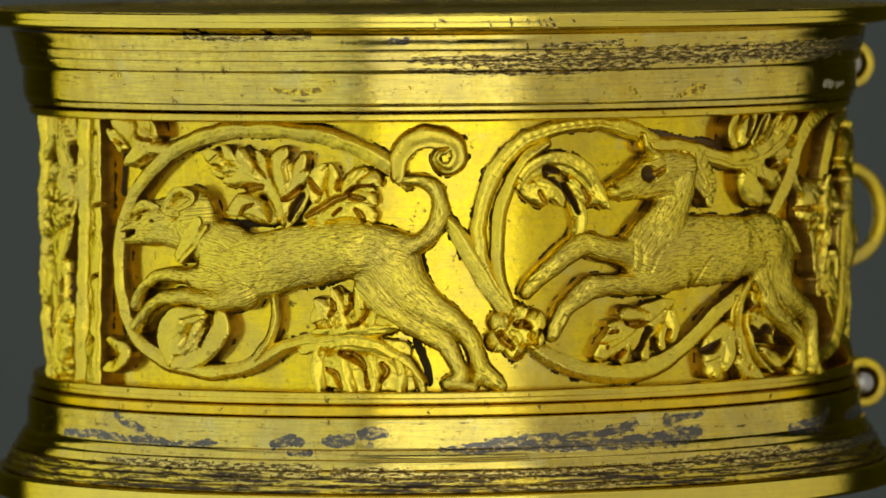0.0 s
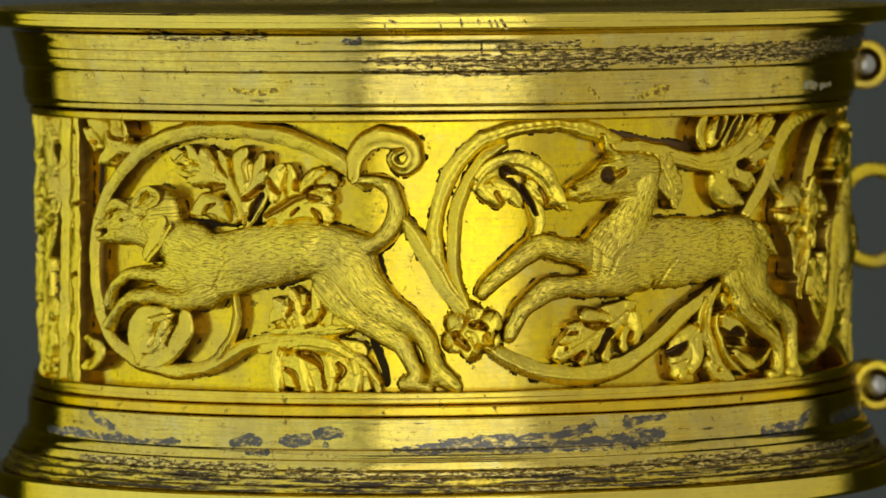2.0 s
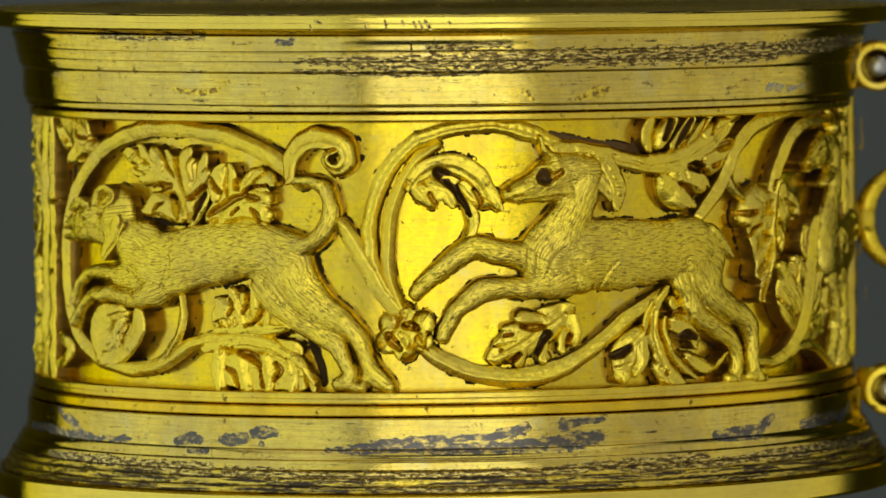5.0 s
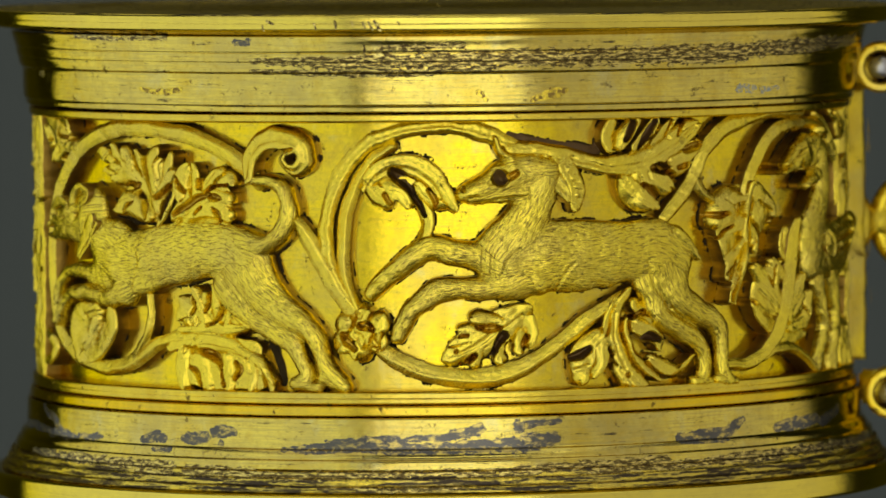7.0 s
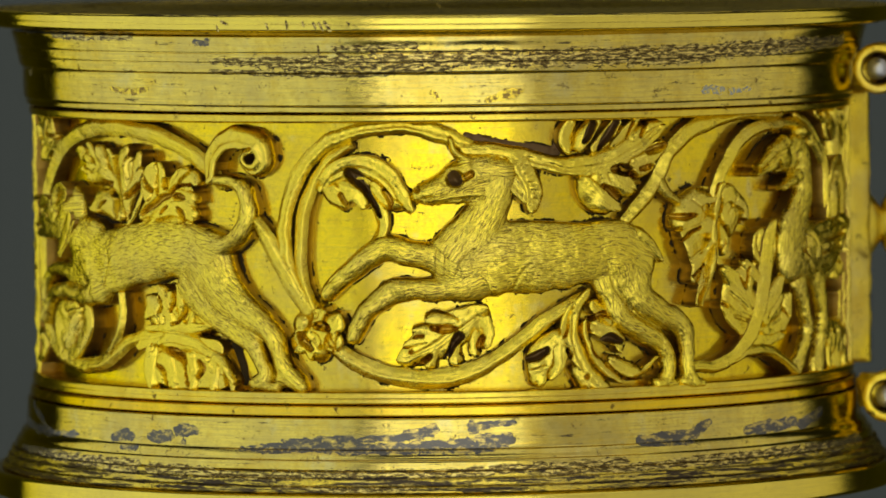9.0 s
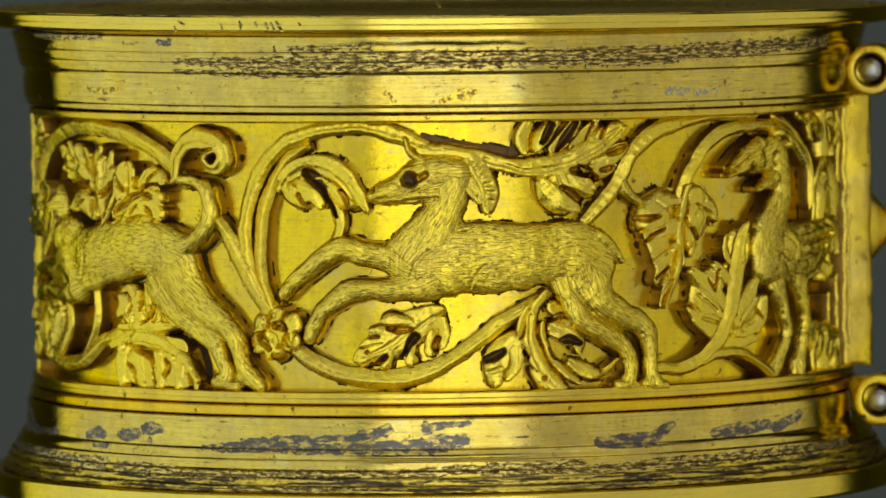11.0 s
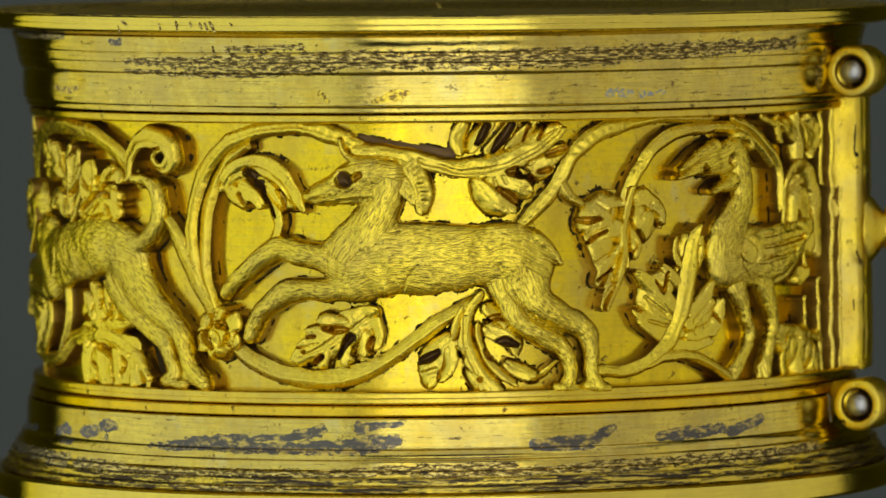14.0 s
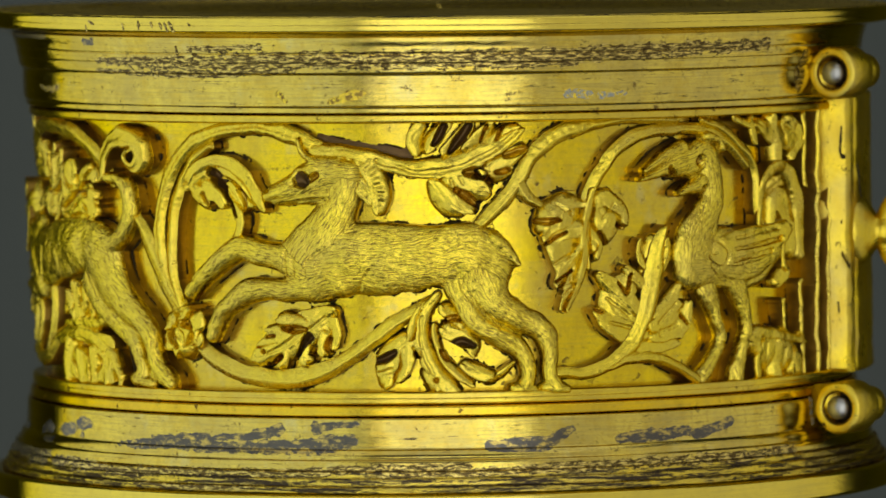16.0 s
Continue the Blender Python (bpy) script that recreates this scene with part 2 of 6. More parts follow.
def stroke_field(U, V, pts, us, vs):
    """For each place the nearest x = distance / half width along a stroke, with the length along it and the offset across it."""
    q = flowing(pts)
    u, v, w = np.radians(q[:, 0]) * R_OUT, q[:, 1], q[:, 2]
    X = np.full(U.shape, 1.45)
    S, N = np.zeros(U.shape), np.zeros(U.shape)
    run = 0.0
    for i in range(len(q) - 1):
        du, dv = u[i + 1] - u[i], v[i + 1] - v[i]
        length = math.hypot(du, dv) + 1e-9
        reach = max(w[i], w[i + 1]) * 1.45 + 0.2
        a0, a1 = np.searchsorted(us, [min(u[i], u[i + 1]) - reach, max(u[i], u[i + 1]) + reach])
        b0, b1 = np.searchsorted(vs, [min(v[i], v[i + 1]) - reach, max(v[i], v[i + 1]) + reach])
        if a1 > a0 and b1 > b0:
            sl = (slice(b0, b1), slice(a0, a1))
            pu, pv = U[sl] - u[i], V[sl] - v[i]
            s = np.clip((pu * du + pv * dv) / length ** 2, 0, 1)
            ou, ov = pu - s * du, pv - s * dv
            x = np.hypot(ou, ov) / (w[i] + s * (w[i + 1] - w[i]))
            near = x < X[sl]
            X[sl] = np.where(near, x, X[sl])
            S[sl] = np.where(near, run + s * length, S[sl])
            N[sl] = np.where(near, (ou * dv - ov * du) / length, N[sl])
        run += length
    return X, S, N


def relief(name, material, label, strokes, cuts=(), soft=0.0, wall=0.65, ridge=False, rough=0.03, fur=0.0, groove=0.0, dish=0.42, notch=0.0, veins=0.0, res=0.065, base=R_IN, parent=None, seed=1):
    """One piece of the pierced frieze: strokes (height, [(degrees, z, half width), ...]) in mm swell into one chased form standing on the drum;
    cuts (depth, [...]) sink lines into it, and a depth of 9 pierces it. soft: how far strokes melt together; ridge: roof-shaped, not round;
    groove: a channel along each stroke; notch: beading across it."""
    if ridge:                             # stems taper to their crest
        strokes = [(h, [(a, b, 0.88 * w) for a, b, w in p]) for h, p in strokes]
    every = np.vstack([flowing(p) for _, p in strokes])
    pad = 0.5
    lo_u, hi_u = (np.radians(every[:, 0]) * R_OUT - every[:, 2]).min() - pad, (np.radians(every[:, 0]) * R_OUT + every[:, 2]).max() + pad
    lo_v, hi_v = max((every[:, 1] - every[:, 2]).min() - pad, -24.9), min((every[:, 1] + every[:, 2]).max() + pad, -1.9)
    us, vs = np.arange(lo_u, hi_u, res), np.arange(lo_v, hi_v, res)
    U, V = np.meshgrid(us, vs)
    Ug, Vg = U, V
    U = U + 0.11 * value_noise(Ug * 0.8, Vg * 0.8, seed + 20) + 0.022 * value_noise(Ug * 2.3, Vg * 2.3, seed + 22)
    V = V + 0.11 * value_noise(Ug * 0.8, Vg * 0.8, seed + 21) + 0.022 * value_noise(Ug * 2.3, Vg * 2.3, seed + 23)
    F = np.full(U.shape, -9.0)
    S, N = np.zeros(U.shape), np.zeros(U.shape)
    total = np.zeros(U.shape)
    G = np.zeros(U.shape)
    side = np.zeros(U.shape)              # signed place across the stroke, -1 to 1
    lean = np.zeros(U.shape)
    rng = np.random.RandomState(seed)
    second = np.full(U.shape, -9.0)
    for h, pts in strokes:
        X, s, n = stroke_field(U, V, pts, us, vs)
        f = h * (1 - X) if ridge else h * (1 - X * X)
        g = groove * np.clip(1 - (X / dish) ** 2, 0, 1) if groove else 0.0
        if notch:
            g = g + notch * np.clip(1 - (X / 0.55) ** 2, 0, 1) * (0.5 + 0.5 * np.sin(s * 8.0))
        if veins:
            g = g + veins * np.clip(1 - X, 0, 1) * value_noise(s * 0.8, n * 5.5, seed + 8)
        if soft:
            total += np.exp(np.clip(f, -3, 9) / soft)
        best = f > F
        second = np.where(best, F, np.maximum(second, f))
        F, G = np.where(best, f, F), np.where(best, g, G)
        side = np.where(best, np.sign(n) * np.clip(X, 0, 1), side)
        lean = np.where(best, rng.uniform(0.30, 0.52) * (1 if rng.rand() < 0.6 else -1), lean)
        if h < 1.2:                       # the swellings of muscles keep the coat's lie
            S, N = np.where(best, s + 3.7 * h, S), np.where(best, n, N)
    join = 0.45 + 0.55 * np.clip((F - second) * 6, 0, 1)
    if soft:
        F = np.where(F > -1.0, soft * np.log(total + 1e-12), F)
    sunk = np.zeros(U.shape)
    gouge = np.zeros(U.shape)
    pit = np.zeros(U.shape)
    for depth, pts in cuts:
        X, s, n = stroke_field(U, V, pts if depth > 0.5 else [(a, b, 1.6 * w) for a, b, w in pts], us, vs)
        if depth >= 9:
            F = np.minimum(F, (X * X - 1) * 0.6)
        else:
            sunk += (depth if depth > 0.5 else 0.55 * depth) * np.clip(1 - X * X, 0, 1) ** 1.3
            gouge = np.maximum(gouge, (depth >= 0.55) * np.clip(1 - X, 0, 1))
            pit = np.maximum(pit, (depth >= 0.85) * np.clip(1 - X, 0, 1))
    U, V = Ug, Vg
    inside = F > 0
    keep = inside[:-1, :-1] | inside[1:, :-1] | inside[:-1, 1:] | inside[1:, 1:]
    if not keep.any():
        return None
    gv, gu = np.gradient(F, res)
    g2 = gu * gu + gv * gv + 1e-4
    step = np.where(inside, 0, F / g2)
    mu, mv = np.clip(-step * gu, -res, res), np.clip(-step * gv, -res, res)
    Uc, Vc = U + mu, V + mv
    high = max(h for h, _ in strokes)
    P = np.maximum(F, 0)
    q = np.clip(P / high, 0, 1)
    if ridge:
        off = np.where(side > 0.22, (side - 0.22) / 0.78, (0.22 - side) / 1.22)
        dome = 0.48 + 0.52 * (1 - np.clip(off, 0, 1) ** 1.25)
    elif fur:
        dome = q ** 0.46 + 0.10 * value_noise(Ug * 0.5, Vg * 0.5, seed + 11) * q
    else:
        dome = 0.30 + 0.72 * q ** 0.6 - 0.12 * q ** 2 + lean * side * (1 - 0.4 * q) + 0.16 * value_noise(Ug * 0.75, Vg * 0.75, seed + 11)
    top = wall + high * dome
    field = value_noise(U * 1.6, V * 1.6, seed) * 0.6 + value_noise(U * 3.7, V * 3.7, seed + 1) * 0.4
    top = top + rough * field
    if fur:
        top = top + 0.22 * fur * (value_noise(S * 1.6 + N * 0.9, N * 7.2 + 0.6 * value_noise(U * 1.1, V * 1.1, seed + 5), seed + 2) + 0.6 * value_noise(S * 2.1 - N * 1.5 + 9, N * 7.5, seed + 3)) * np.clip(P * 4, 0, 1) * join
    top = np.maximum(top - sunk - G * np.clip(P * 5, 0, 1), 0.08)
    used = np.zeros(U.shape, bool)
    used[:-1, :-1] |= keep
    used[1:, :-1] |= keep
    used[:-1, 1:] |= keep
    used[1:, 1:] |= keep
    index = np.full(U.shape, -1)
    index[used] = np.arange(used.sum())
    verts = on_drum(np.degrees(Uc[used] / R_OUT), base + top[used], Vc[used])
    uvs = np.stack([S[used] * 0.1, N[used] * 0.1 + 0.37], -1)
    j, i = np.nonzero(keep)
    quads = np.stack([index[j, i], index[j, i + 1], index[j + 1, i + 1], index[j + 1, i]], -1)
    # walls down to the drum along the outline
    K = np.pad(keep, 1)
    edges = []
    for dj, di, a, b in ((-1, 0, (0, 0), (0, 1)), (1, 0, (1, 1), (1, 0)), (0, -1, (1, 0), (0, 0)), (0, 1, (0, 1), (1, 1))):
        open_side = ~K[j + 1 + dj, i + 1 + di]
        jj, ii = j[open_side], i[open_side]
        edges.append(np.stack([index[jj + a[0], ii + a[1]], index[jj + b[0], ii + b[1]]], -1))
    edges = np.vstack(edges)
    rim = np.unique(edges)
    below = np.full(len(verts), -1)
    below[rim] = len(verts) + np.arange(len(rim))
    flat = verts[rim].copy()
    xy = flat[:, :2]
    flat[:, :2] = xy / np.hypot(xy[:, 0], xy[:, 1])[:, None] * (base - 0.05) * MM
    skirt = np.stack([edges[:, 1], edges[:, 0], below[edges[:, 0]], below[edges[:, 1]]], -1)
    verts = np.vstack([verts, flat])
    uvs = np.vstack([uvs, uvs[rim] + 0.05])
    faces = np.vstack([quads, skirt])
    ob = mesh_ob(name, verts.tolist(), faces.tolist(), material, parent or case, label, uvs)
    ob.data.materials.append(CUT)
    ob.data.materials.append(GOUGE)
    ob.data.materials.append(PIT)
    # deep cuts take the brown tarnish and the painted recess shade
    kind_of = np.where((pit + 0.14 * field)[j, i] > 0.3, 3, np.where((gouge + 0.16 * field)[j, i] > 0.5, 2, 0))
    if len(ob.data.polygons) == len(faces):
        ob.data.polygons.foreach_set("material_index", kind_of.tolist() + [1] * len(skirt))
    ob.data.set_sharp_from_angle(angle=radians(62))
    foot_dirt_shade(ob, Ug, Vg, -F / np.sqrt(g2), base, seed)
    return ob


def foot_dirt_shade(owner, U, V, away, base, seed):
    """Dark dirt crumbs here and there on the drum, and contact shade as colour, at the foot of a relief."""
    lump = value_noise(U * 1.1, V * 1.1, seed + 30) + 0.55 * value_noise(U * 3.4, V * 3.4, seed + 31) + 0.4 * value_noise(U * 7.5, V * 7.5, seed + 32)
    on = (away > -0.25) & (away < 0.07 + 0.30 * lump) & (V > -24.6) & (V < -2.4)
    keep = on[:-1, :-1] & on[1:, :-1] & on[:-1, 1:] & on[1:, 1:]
    if keep.sum() < 12:
        return
    used = np.zeros(U.shape, bool)
    used[:-1, :-1] |= keep
    used[1:, :-1] |= keep
    used[:-1, 1:] |= keep
    used[1:, 1:] |= keep
    index = np.full(U.shape, -1)
    index[used] = np.arange(used.sum())
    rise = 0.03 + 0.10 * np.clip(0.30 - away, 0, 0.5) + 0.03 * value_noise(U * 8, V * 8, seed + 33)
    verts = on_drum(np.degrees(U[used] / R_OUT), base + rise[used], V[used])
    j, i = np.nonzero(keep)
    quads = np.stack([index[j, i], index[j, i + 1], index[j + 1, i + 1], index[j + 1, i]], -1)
    mesh_ob("foot_dirt_shade", verts.tolist(), quads.tolist(), DIRT_SHADE, owner, "dark dirt crumbs and painted shade at the foot of the relief")


def skin(z):
    """The outer radius of the lid's and base's mouldings at a height, mm."""
    if z > 4.7:
        return 39.31
    prof = LID_PROFILE if z > -1.6 else BASE_PROFILE if z > -30.9 else CAVETTO_PROFILE
    zs, rs = [p[1] for p in prof[1:-1]][::-1], [p[0] for p in prof[1:-1]][::-1]
    return float(np.interp(z, zs, rs))


def tarnish(name, material, label, strokes, eaten=0.5, grain=2.2, thick=0.014, res=0.06, seed=3, stretch=2.2, plate=0.0):
    """A crust of oxide with a ragged outline on the mouldings; strokes as for relief()."""
    every = np.vstack([flowing(p) for _, p in strokes])
    lo_u, hi_u = (np.radians(every[:, 0]) * R_OUT - every[:, 2]).min() - 0.6, (np.radians(every[:, 0]) * R_OUT + every[:, 2]).max() + 0.6
    lo_v, hi_v = (every[:, 1] - every[:, 2]).min() - 0.3, (every[:, 1] + every[:, 2]).max() + 0.3
    us, vs = np.arange(lo_u, hi_u, res), np.arange(lo_v, hi_v, res * 0.8)
    U, V = np.meshgrid(us, vs)
    F = np.full(U.shape, -1.0)
    for h, pts in strokes:
        X, s, n = stroke_field(U, V, pts, us, vs)
        F = np.maximum(F, h * (1 - X * X))
    rag = value_noise(U * grain / stretch, V * grain, seed) + 0.7 * value_noise(U * grain * 2.3 / stretch, V * grain * 2.3, seed + 1) + 0.5 * value_noise(U * grain * 5.1 / stretch, V * grain * 5.1, seed + 2)
    F = np.where(F > -0.95, F + eaten * rag, F)
    inside = F > 0
    keep = inside[:-1, :-1] & inside[1:, :-1] & inside[:-1, 1:] & inside[1:, 1:]
    if not keep.any():
        return None
    used = np.zeros(U.shape, bool)
    used[:-1, :-1] |= keep
    used[1:, :-1] |= keep
    used[:-1, 1:] |= keep
    used[1:, 1:] |= keep
    index = np.full(U.shape, -1)
    index[used] = np.arange(used.sum())
    level = V + np.where(V > -1.6, LID_TIP, 0.0) * np.sin(U / R_OUT)
    grid = np.arange(vs[0] - 0.5, vs[-1] + 0.5, 0.03)
    ground = np.full(U.shape, plate) if plate else np.interp(level, grid, [skin(z) for z in grid])
    radius = ground + thick * (0.35 + np.clip(F, 0, 1)) + 0.3 * thick * value_noise(U * 6, V * 6, seed + 4)
    verts = on_drum(np.degrees(U[used] / R_OUT), radius[used], V[used])
    uvs = np.stack([U[used] * 0.1, V[used] * 0.1], -1)
    j, i = np.nonzero(keep)
    quads = np.stack([index[j, i], index[j, i + 1], index[j + 1, i + 1], index[j + 1, i]], -1)
    return mesh_ob(name, verts.tolist(), quads.tolist(), material, case, label, uvs)


# ---- the studio ----
def box(name, lo, hi, material, label="", kind="structure"):
    bm = bmesh.new()
    bmesh.ops.create_cube(bm, size=1.0)
    for v in bm.verts:
        v.co = Vector([(lo[i] + hi[i]) / 2 + v.co[i] * (hi[i] - lo[i]) for i in range(3)])
    ob = part(name, bm, material, None, label)
    ob.data.polygons.foreach_set("use_smooth", [False] * len(ob.data.polygons))
    return tagged(ob, kind=kind)


box("floor", (-1.4, -1.5, -0.90), (1.4, 1.3, -0.80), WALLPAINT, "dark studio floor")
box("ceiling", (-1.4, -1.5, 1.3), (1.4, 1.3, 1.4), WALLPAINT, "dark studio ceiling")
box("wall_back", (-1.4, 1.3, -0.80), (1.4, 1.4, 1.3), WALLPAINT, "dark studio wall")
box("wall_front", (-1.4, -1.6, -0.80), (1.4, -1.5, 1.3), WALLPAINT, "dark studio wall")
box("wall_left", (-1.5, -1.5, -0.80), (-1.4, 1.3, 1.3), WALLPAINT, "dark studio wall")
box("wall_right", (1.4, -1.5, -0.80), (1.5, 1.3, 1.3), WALLPAINT, "dark studio wall")
box("backdrop", (-1.3, 1.10, -0.80), (1.3, 1.104, 1.2), GREY, "plain grey paper backdrop behind the clock case")

# a slim turntable hidden under the base
stand = tagged(new("turntable"), "dark slim turntable under the clock case", "turntable")


def disc(name, r0, r1, z0, z1, material, parent, steps=64):
    bm = bmesh.new()
    bmesh.ops.create_cone(bm, cap_ends=True, segments=steps, radius1=r0, radius2=r1, depth=z1 - z0)
    bmesh.ops.bevel(bm, geom=[e for e in bm.edges if len(e.link_faces) == 2 and e.calc_face_angle(0) > 0.6], offset=min(r0, z1 - z0) * 0.06, segments=2, affect="EDGES")
    for v in bm.verts:
        v.co.z += (z0 + z1) / 2
    return part(name, bm, material, parent)


disc("platter", 0.018, 0.018, -0.008, 0.0, WALLPAINT, stand)
disc("spindle", 0.012, 0.012, -0.75, -0.008, WALLPAINT, stand)
disc("foot", 0.16, 0.12, -0.80, -0.75, WALLPAINT, stand)

# ---- the drum ----
case = tagged(new("drum_clock_case"), "round gilt brass drum clock case with pierced hunting frieze", "clock case")

LID_PROFILE = [(30.0, 4.68), (36.95, 4.68), (36.86, 4.3), (36.72, 3.9), (36.6, 3.4), (36.5, 3.3), (36.55, 3.2), (36.45, 2.58), (36.34, 2.48), (36.38, 2.36), (36.3, 2.0), (36.22, 1.7), (36.02, 1.55), (35.96, 1.3), (36.0, 1.1), (35.98, 0.2), (35.95, -0.98), (35.82, -1.10), (35.74, -1.22), (35.74, -1.58), (35.4, -1.66), (30.0, -1.66)]
BASE_PROFILE = [(30.0, -26.68), (35.85, -26.68), (36.02, -26.8), (36.02, -28.2), (36.15, -29.2), (36.35, -29.32), (36.6, -29.65), (36.75, -30.05), (36.95, -30.15), (37.1, -30.6), (37.15, -30.9), (30.0, -30.9)]
CAVETTO_PROFILE = [(30.0, -30.92), (37.15, -30.92), (37.45, -31.0), (37.5, -31.45), (37.75, -31.6), (37.8, -32.1), (38.1, -32.2), (38.3, -32.7), (30.0, -32.7)]
turned("inner_drum", [(32.9, -1.7), (R_IN, -1.7), (R_IN, -25.6), (32.9, -25.6)], POLISHED, case, "bright polished gilt inner drum")
turned("lid_moulding", LID_PROFILE, TURNED, case,
       "turned gilt lid moulding with dark tarnish", tip=LID_TIP)
turned("lid_top", [(31.0, 6.49), (35.6, 6.51), (38.7, 6.48), (38.75, 6.28), (31.0, 6.28)], LIDTOP, case, "dark tarnished top face of the lid", tip=0.33)
turned("lip", [(31.0, 6.24), (38.8, 6.38), (39.15, 6.40), (39.3, 6.24), (39.3, 5.78), (39.26, 5.72), (39.3, 5.66), (39.3, 5.28), (39.0, 5.06), (37.0, 4.72), (31.0, 4.72)], LIP, case, "burnished gilt flange of the lid", tip=0.33)
turned("frieze_rim", [(33.0, -1.68), (35.1, -1.70), (35.42, -1.82), (35.48, -1.92), (35.46, -2.34), (35.25, -2.50), (33.0, -2.52)], RIM, case, "narrow gilt rim over the frieze", tip=0.12)
turned("frieze_rim", [(33.0, -24.55), (35.2, -24.55), (35.5, -24.68), (35.52, -25.1), (35.47, -25.16), (35.5, -25.22), (35.48, -25.5), (35.35, -25.62), (33.0, -25.64)], RIM, case, "narrow gilt rim under the frieze")
turned("base_fillet", [(30.0, -25.66), (35.4, -25.68), (35.72, -25.82), (35.76, -26.5), (35.5, -26.64), (30.0, -26.66)], FILLET, case, "orange-gilt fillet above the base")
turned("base_moulding", BASE_PROFILE, TURNED, case, "turned gilt base moulding with dark stains")
turned("base_cavetto", CAVETTO_PROFILE, TARNISHED, case, "heavily tarnished step of the base")
turned("lip", [(30.0, -32.72), (38.9, -32.73), (39.3, -32.9), (39.3, -34.6), (39.0, -34.8), (30.0, -34.8)], LIP, case, "burnished gilt flange of the base")
turned("lid_plate", [(0.05, 6.41), (31.05, 6.41), (31.05, 6.1), (0.05, 6.1)], LIDTOP, case, "flat gilt plate closing the lid", 120, tip=0.26)
turned("base_plate", [(0.05, -34.1), (30.1, -34.1), (30.1, -34.8), (0.05, -34.8)], RIM, case, "flat gilt plate closing the base", 120)


# ---- the pierced hunting frieze ----

relief("hound_figure", FURRED, "running hound in chased gilt relief",
    [(1.15, [(-31.27, -13.86, 2.33), (-25.57, -14.28, 2.72), (-18.92, -13.47, 2.62), (-13.35, -13.09, 2.43), (-8.71, -13.1, 2.23), (-6.05, -13.8, 1.94)]),
     (1.05, [(-30.35, -13.06, 2.43), (-34.48, -12.16, 1.84), (-36.85, -10.78, 1.75)]),
     (1.1, [(-35.57, -10.11, 2.14), (-39.34, -10.38, 1.84), (-43.37, -10.8, 1.36), (-46.32, -11.26, 0.92), (-47.75, -11.56, 0.63)]),
     (1, [(-37.57, -11.95, 1.26), (-40.93, -11.8, 1.07), (-44.52, -11.94, 0.92), (-46.82, -12.11, 0.78), (-47.53, -12.22, 0.63)]),
     (1, [(-31.31, -15.17, 1.65), (-36, -15.31, 0.83), (-40.51, -15.18, 0.68), (-43.53, -15.88, 0.53), (-45.35, -16.94, 0.53), (-46.07, -17.71, 0.63)]),
     (1.1, [(-27.34, -16.53, 1.46), (-31.36, -17.31, 0.92), (-37.02, -16.96, 0.78), (-41.41, -17.3, 0.68), (-44.27, -18.43, 0.63), (-45.89, -19.45, 0.68)]),
     (1.1, [(-6.44, -14.17, 2.43), (-3.82, -16.27, 1.84), (-0.81, -17.81, 1.36), (2.04, -18.95, 1.12), (3.92, -19.98, 0.97), (4.96, -21.38, 0.87), (5.92, -22.69, 0.87), (7.51, -23.73, 0.78)]),
     (0.8, [(-8.77, -16.25, 1.65), (-5.76, -18.25, 1.07), (-2.13, -19.52, 1.02), (0.72, -20.6, 0.92), (1.91, -21.91, 0.78), (2.87, -23.12, 0.83), (1.87, -23.86, 0.73)]),
     (0.95, [(5.53, -23.33, 0.78), (8.27, -24.15, 0.58)]),
     (0.8, [(1.42, -23.95, 0.68), (4.45, -24.16, 0.58)]),
     (1.3, [(-29.05, -14.59, 1.65), (-27.75, -15.6, 1.26)]),
     (1.3, [(-6.45, -14.54, 1.75), (-4.57, -15.8, 1.36)]),
     (1.2, [(-16.5, -12.77, 1.36), (-11.79, -12.77, 1.26)]),
     (1.25, [(-39.33, -9.86, 0.97), (-41.95, -10.36, 0.68)]),
     (0.95, [(-6.4, -12.41, 1.26), (-2.99, -12.52, 0.97), (-0.47, -11.43, 0.87), (0.47, -9.68, 0.83), (-0.03, -8.19, 0.73), (-1.9, -7.35, 0.63), (-4.4, -7.15, 0.49)])],
    [(1.2, [(-48.75, -12.02, 0.23), (-47.04, -11.89, 0.37), (-45.16, -11.67, 0.23)]),
     (0.8, [(-44.38, -10.43, 0.28), (-43.90, -10.33, 0.23)]),
     (0.75, [(-43.40, -9.80, 0.28), (-42.81, -9.70, 0.23)]),
     (0.65, [(-41.70, -10.72, 0.23)]),
     (0.45, [(-47.26, -11.04, 0.14), (-45.86, -10.83, 0.14)]),
     (0.4, [(-37.86, -10.25, 0.28), (-37.22, -10.05, 0.23)]),
     (0.3, [(-40.44, -9.81, 0.14), (-39.36, -10.36, 0.14), (-38.95, -11.01, 0.14)]),
     (0.15, [(-34.92, -10.99, 0.19), (-36.21, -12.41, 0.19), (-37.42, -13.59, 0.19)]),
     (0.18, [(-26.05, -16.52, 0.15), (-23.88, -14.65, 0.15), (-24.02, -13.49, 0.15)]),
     (0.21, [(-9.14, -15.55, 0.15), (-6.5, -17.41, 0.15)]),
     (0.21, [(-35.53, -15.91, 0.15), (-39.5, -15.96, 0.15), (-43.55, -16.72, 0.15)]),
     (0.24, [(-45.86, -11.21, 0.12), (-46.79, -11.31, 0.15)])], soft=0.2, fur=0.06, res=0.055, rough=0.05, wall=0.95, seed=17)

